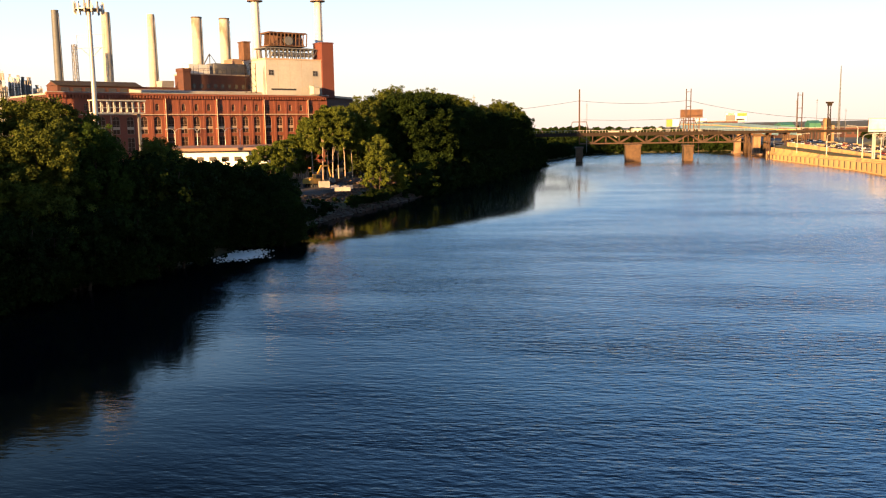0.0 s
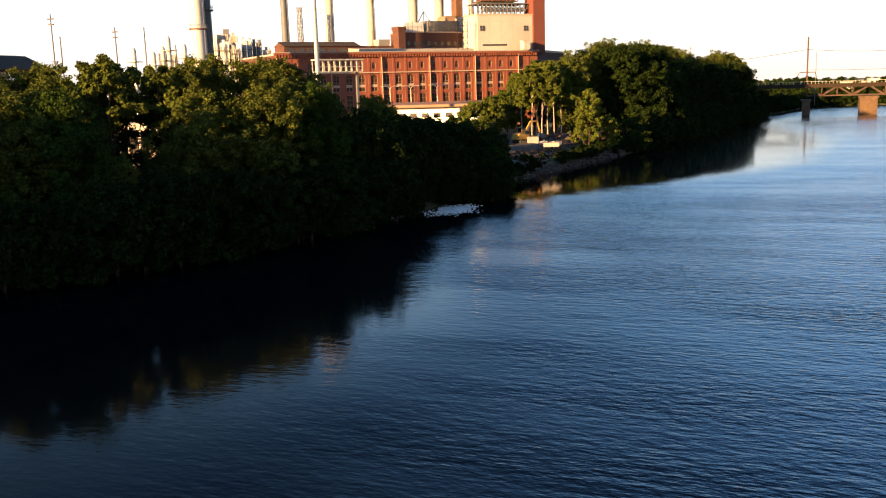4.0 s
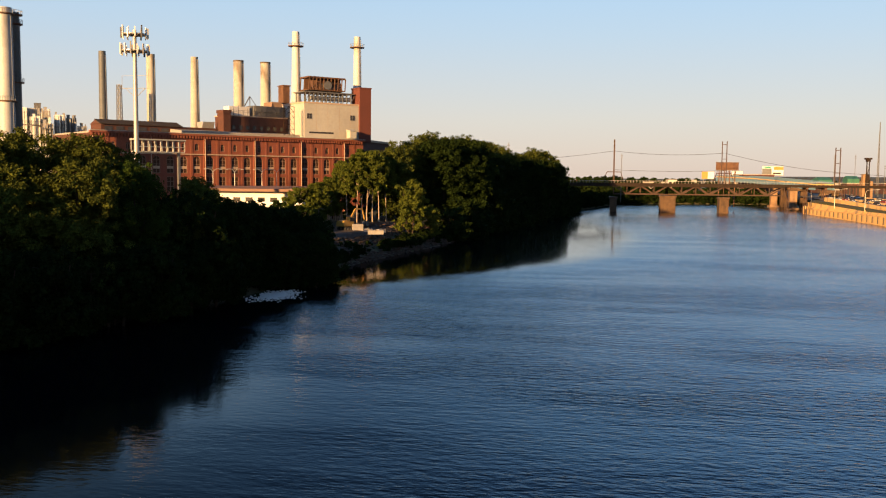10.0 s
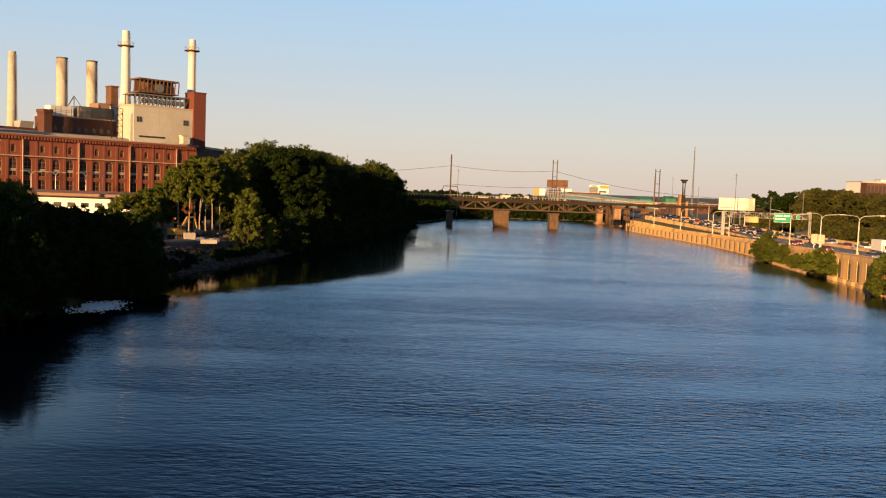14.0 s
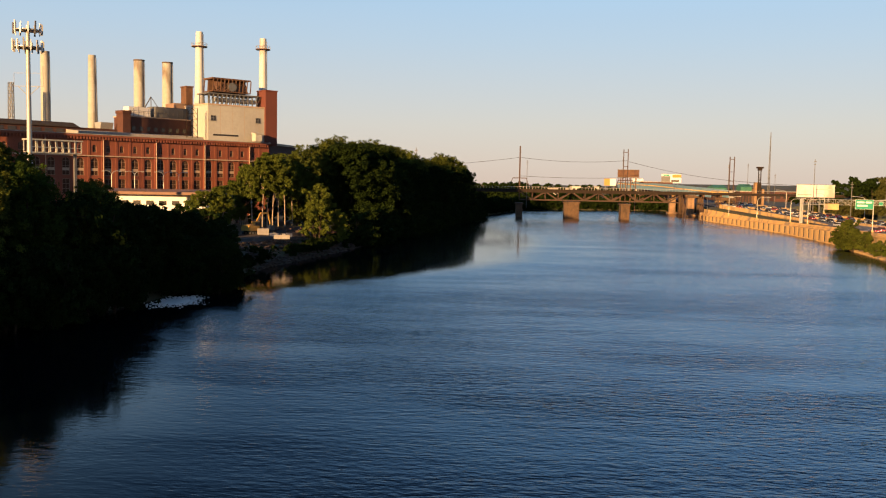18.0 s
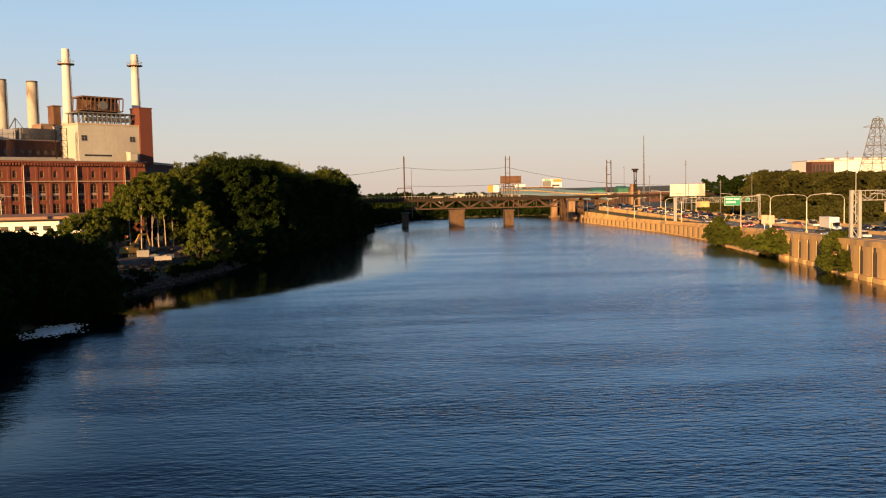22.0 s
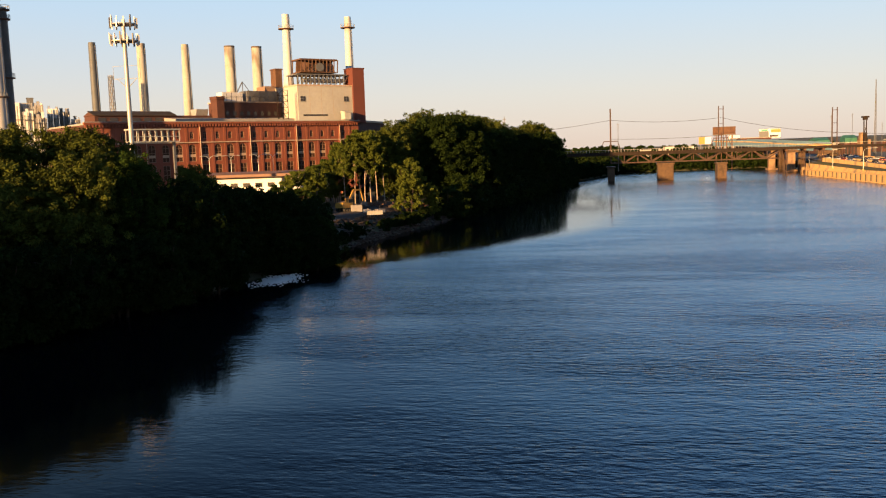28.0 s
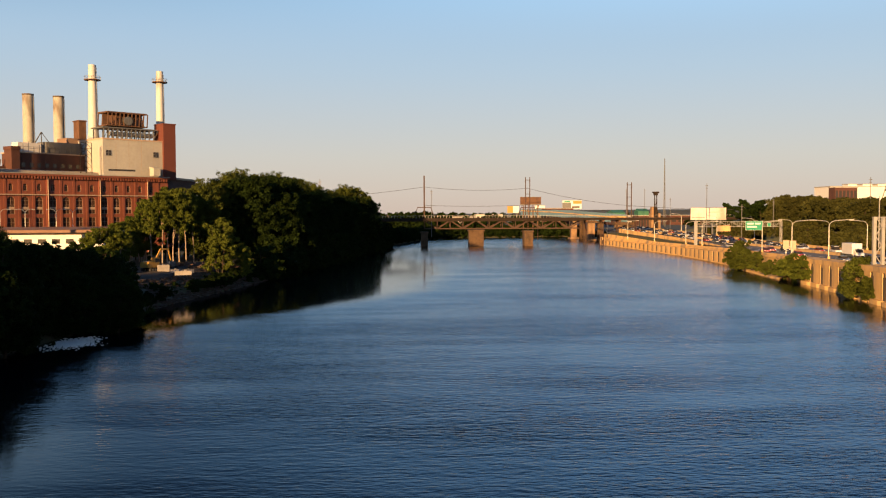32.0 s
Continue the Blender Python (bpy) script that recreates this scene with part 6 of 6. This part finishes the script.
for j in range(rws):
    for i in range(cols):
        y = 184 + 62 * j / (rws - 1)
        x = lerp(LEFT, y) - 7 - 22 * i / (cols - 1)
        edge = i in (0, cols - 1) or j in (0, rws - 1)
        yard.v.append((x, y, 3.2 if edge else 4.6 + 0.45 * noise.noise((x * 0.25, y * 0.25, 3)) + rnd.uniform(-0.06, 0.06)))
for j in range(rws - 1):
    for i in range(cols - 1):
        q = j * cols + i
        yard.f.append((q, q + 1, q + 1 + cols, q + cols))
setting("yard", yard, DIRT, "bare brown dirt yard cleared on the river bank", "ground", smooth=True)


def excavator(x, y, z, turn):
    e = thing("excavator", "yellow tracked excavator parked in the clearing", "excavator", (x, y, z), turn)
    for s in (-1.2, 1.2):
        tr = part("track", Mesh().side_prism([(-1.9, 0.25), (-1.6, 0), (1.6, 0), (1.9, 0.25), (1.9, 0.6), (1.6, 0.85), (-1.6, 0.85), (-1.9, 0.6)], s - 0.3, s + 0.3), BLACK, e)
        for k in range(4):
            part("roller", Mesh().tube((s - 0.33, -1.2 + 0.8 * k, 0.4), (s + 0.33, -1.2 + 0.8 * k, 0.4), 0.25, n=8), STEEL, tr)
    part("house", Mesh().box(-1.3, -1.0, 0.95, 1.3, 2.3, 1.9).side_prism([(0.6, 1.9), (0.6, 2.4), (2.2, 2.2), (2.2, 1.9)], -1.25, 1.25), YELLOW, e)
    cab = part("cab", Mesh().box(-1.25, -1.1, 1.9, -0.2, 0.5, 3.1), YELLOW, e)
    part("glass", Mesh().box(-1.27, -1.12, 2.1, -0.18, 0.3, 2.9), PANE, cab)
    part("boom", Mesh().beam((0.3, -0.8, 1.8), (0.3, -3.0, 4.9), 0.3, 0.4).beam((0.3, -3.0, 4.9), (0.3, -5.2, 4.9), 0.28, 0.36), YELLOW, e)
    part("stick", Mesh().beam((0.3, -5.2, 5.1), (0.3, -6.2, 2.0), 0.25, 0.3), YELLOW, e)
    part("bucket", Mesh().side_prism([(-6.8, 1.9), (-6.0, 2.0), (-5.6, 1.2), (-6.2, 0.7), (-6.9, 0.9)], -0.4, 1.0), STEEL, e)
    part("ram", Mesh().tube((0.3, -1.2, 1.9), (0.3, -2.9, 4.2), 0.12, n=8), GALV, e)


ex, ey, _ = polar(-15.95, 214)
excavator(ex, ey, 4.55, 150)
for k, (az, r, sx, sy, sz, turn) in enumerate(((-14.15, 200, 3.6, 1.2, 0.9, 20), (-13.8, 206, 2.4, 1.0, 0.8, 60), (-14.6, 209, 2.0, 1.2, 0.7, 5), (-15.3, 212, 2.6, 1.4, 1.6, 30))):
    x, y, _ = polar(az, r)
    b = thing("concrete_block", "pale cast concrete block lying in the clearing", "block", (x, y, 4.5), turn, "blocks in the clearing")
    part("block", Mesh().prism([(-sx / 2, -sy / 2), (sx / 2 - 0.1, -sy / 2), (sx / 2, sy / 2 - 0.1), (-sx / 2 + 0.12, sy / 2)], 0, sz), ROOFING, b)
    part("lifting_eye", Mesh().tube((-0.2, 0, sz), (-0.2, 0, sz + 0.18), 0.05, n=6).tube((0.2, 0, sz), (0.2, 0, sz + 0.18), 0.05, n=6).beam((-0.2, 0, sz + 0.18), (0.2, 0, sz + 0.18), 0.07), STEEL, b)
for k in range(7):
    az, r = -15.6 + k * 0.72, 224 + (k * 37 % 11)
    x, y, _ = polar(az, r)
    m = []
    for q in range(30):
        a, d = rnd.uniform(0, 6.28), rnd.uniform(0, 2.2)
        zz = max(0, 1.3 - d * 0.6)
        p = (d * math.cos(a), d * math.sin(a), rnd.uniform(0, zz))
        m.append(Mesh().beam(p, (p[0] + rnd.uniform(-1.2, 1.2), p[1] + rnd.uniform(-1.2, 1.2), p[2] + rnd.uniform(0, 0.4)), rnd.uniform(0.12, 0.4), rnd.uniform(0.1, 0.35)))
    t = thing("rubble_pile", "pile of reddish rubble and cut branches", "rubble", (x, y, 4.4), 0, "rubble piles")
    for piece in m:
        part("rubble", piece, (RUST, DIRT)[k % 2], t)
rip = Mesh()
for k in range(1300):
    y = rnd.uniform(150, 238)
    f = rnd.random()
    x, z = lerp(LEFT, y) + 0.6 - 9 * f, -0.2 + 4.3 * f
    s = rnd.uniform(0.3, 0.8)
    pts = [(x + s * math.cos(a) * rnd.uniform(0.7, 1.1), y + s * math.sin(a) * rnd.uniform(0.7, 1.1)) for a in (1.256 * q for q in range(5))]
    rip.prism(pts, z - 0.3, z + s * 0.45)
setting("riprap", rip, DIRT, "broken stone facing on the river bank", "rocks", kind="stuff")

bank_weed = tree("bank_weed", "low dark weeds on the broken bank", LEAF_SHADED, 3.2, 2.6, 2.4, -0.3, 90, 6000, 0.18, 66, 0.06, 2)
plant_trees(bank_weed, [(lerp(LEFT, y) - rnd.uniform(0.5, 5.5), y, rnd.uniform(0.3, 1.8), rnd.uniform(0.5, 1.0), rnd.uniform(0, 360)) for y in [146 + 2.6 * k for k in range(34)]])

# pale flecks that paint bright sky mirrored at the water's edge
foam = Mesh()
for k in range(1700):
    a, d = rnd.uniform(0, 6.28), abs(rnd.gauss(0, 0.8))
    x, y = -46.6 + d * 1.9 * math.cos(a), 124.5 + d * 3.2 * math.sin(a)
    q = rnd.uniform(0.06, 0.2)
    foam.prism([(x + q * math.cos(t) * rnd.uniform(0.6, 1.2), y + 1.6 * q * math.sin(t) * rnd.uniform(0.6, 1.2)) for t in (1.047 * i for i in range(6))], 0.01, rnd.uniform(0.03, 0.12))
setting("foam", foam, SKY_PATCH, "pale flecks standing for sky mirrored at the river's edge", "foam", kind="stuff")

# ---------------------------------------------------------------- behind the camera
near_bridge = thing("road_bridge", "plain concrete road bridge on which the camera stands", "bridge", (0, 0, 0))
part("deck", Mesh().box(-170, -15, 14.6, 150, -0.5, 16.3), CONCRETE, near_bridge)
part("parapet", Mesh().box(-170, -0.75, 16.3, 150, -0.5, 17.3), CONCRETE, near_bridge)
part("parapet", Mesh().box(-170, -15, 16.3, 150, -14.7, 17.3), CONCRETE, near_bridge)
for x in (-110, -45, 25, 92):
    part("pier", Mesh().box(x - 1.5, -13, -5, x + 1.5, -3, 14.6), CONCRETE, near_bridge)
# unseen block, added to keep low sun off the left bank's trees
far_block("riverside_tower", "plain unseen block upstream, added to shade the left bank", -230, -150, -130, -95, 4, 45, PANEL, 8, 14)

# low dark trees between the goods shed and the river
yard_tree = tree("yard_tree", "low dark leafy tree before the goods shed", LEAF_SHADED, 6.5, 4.2, 3.8, 0.0, 70, 8000, 0.22, 61, 0.15, 3)
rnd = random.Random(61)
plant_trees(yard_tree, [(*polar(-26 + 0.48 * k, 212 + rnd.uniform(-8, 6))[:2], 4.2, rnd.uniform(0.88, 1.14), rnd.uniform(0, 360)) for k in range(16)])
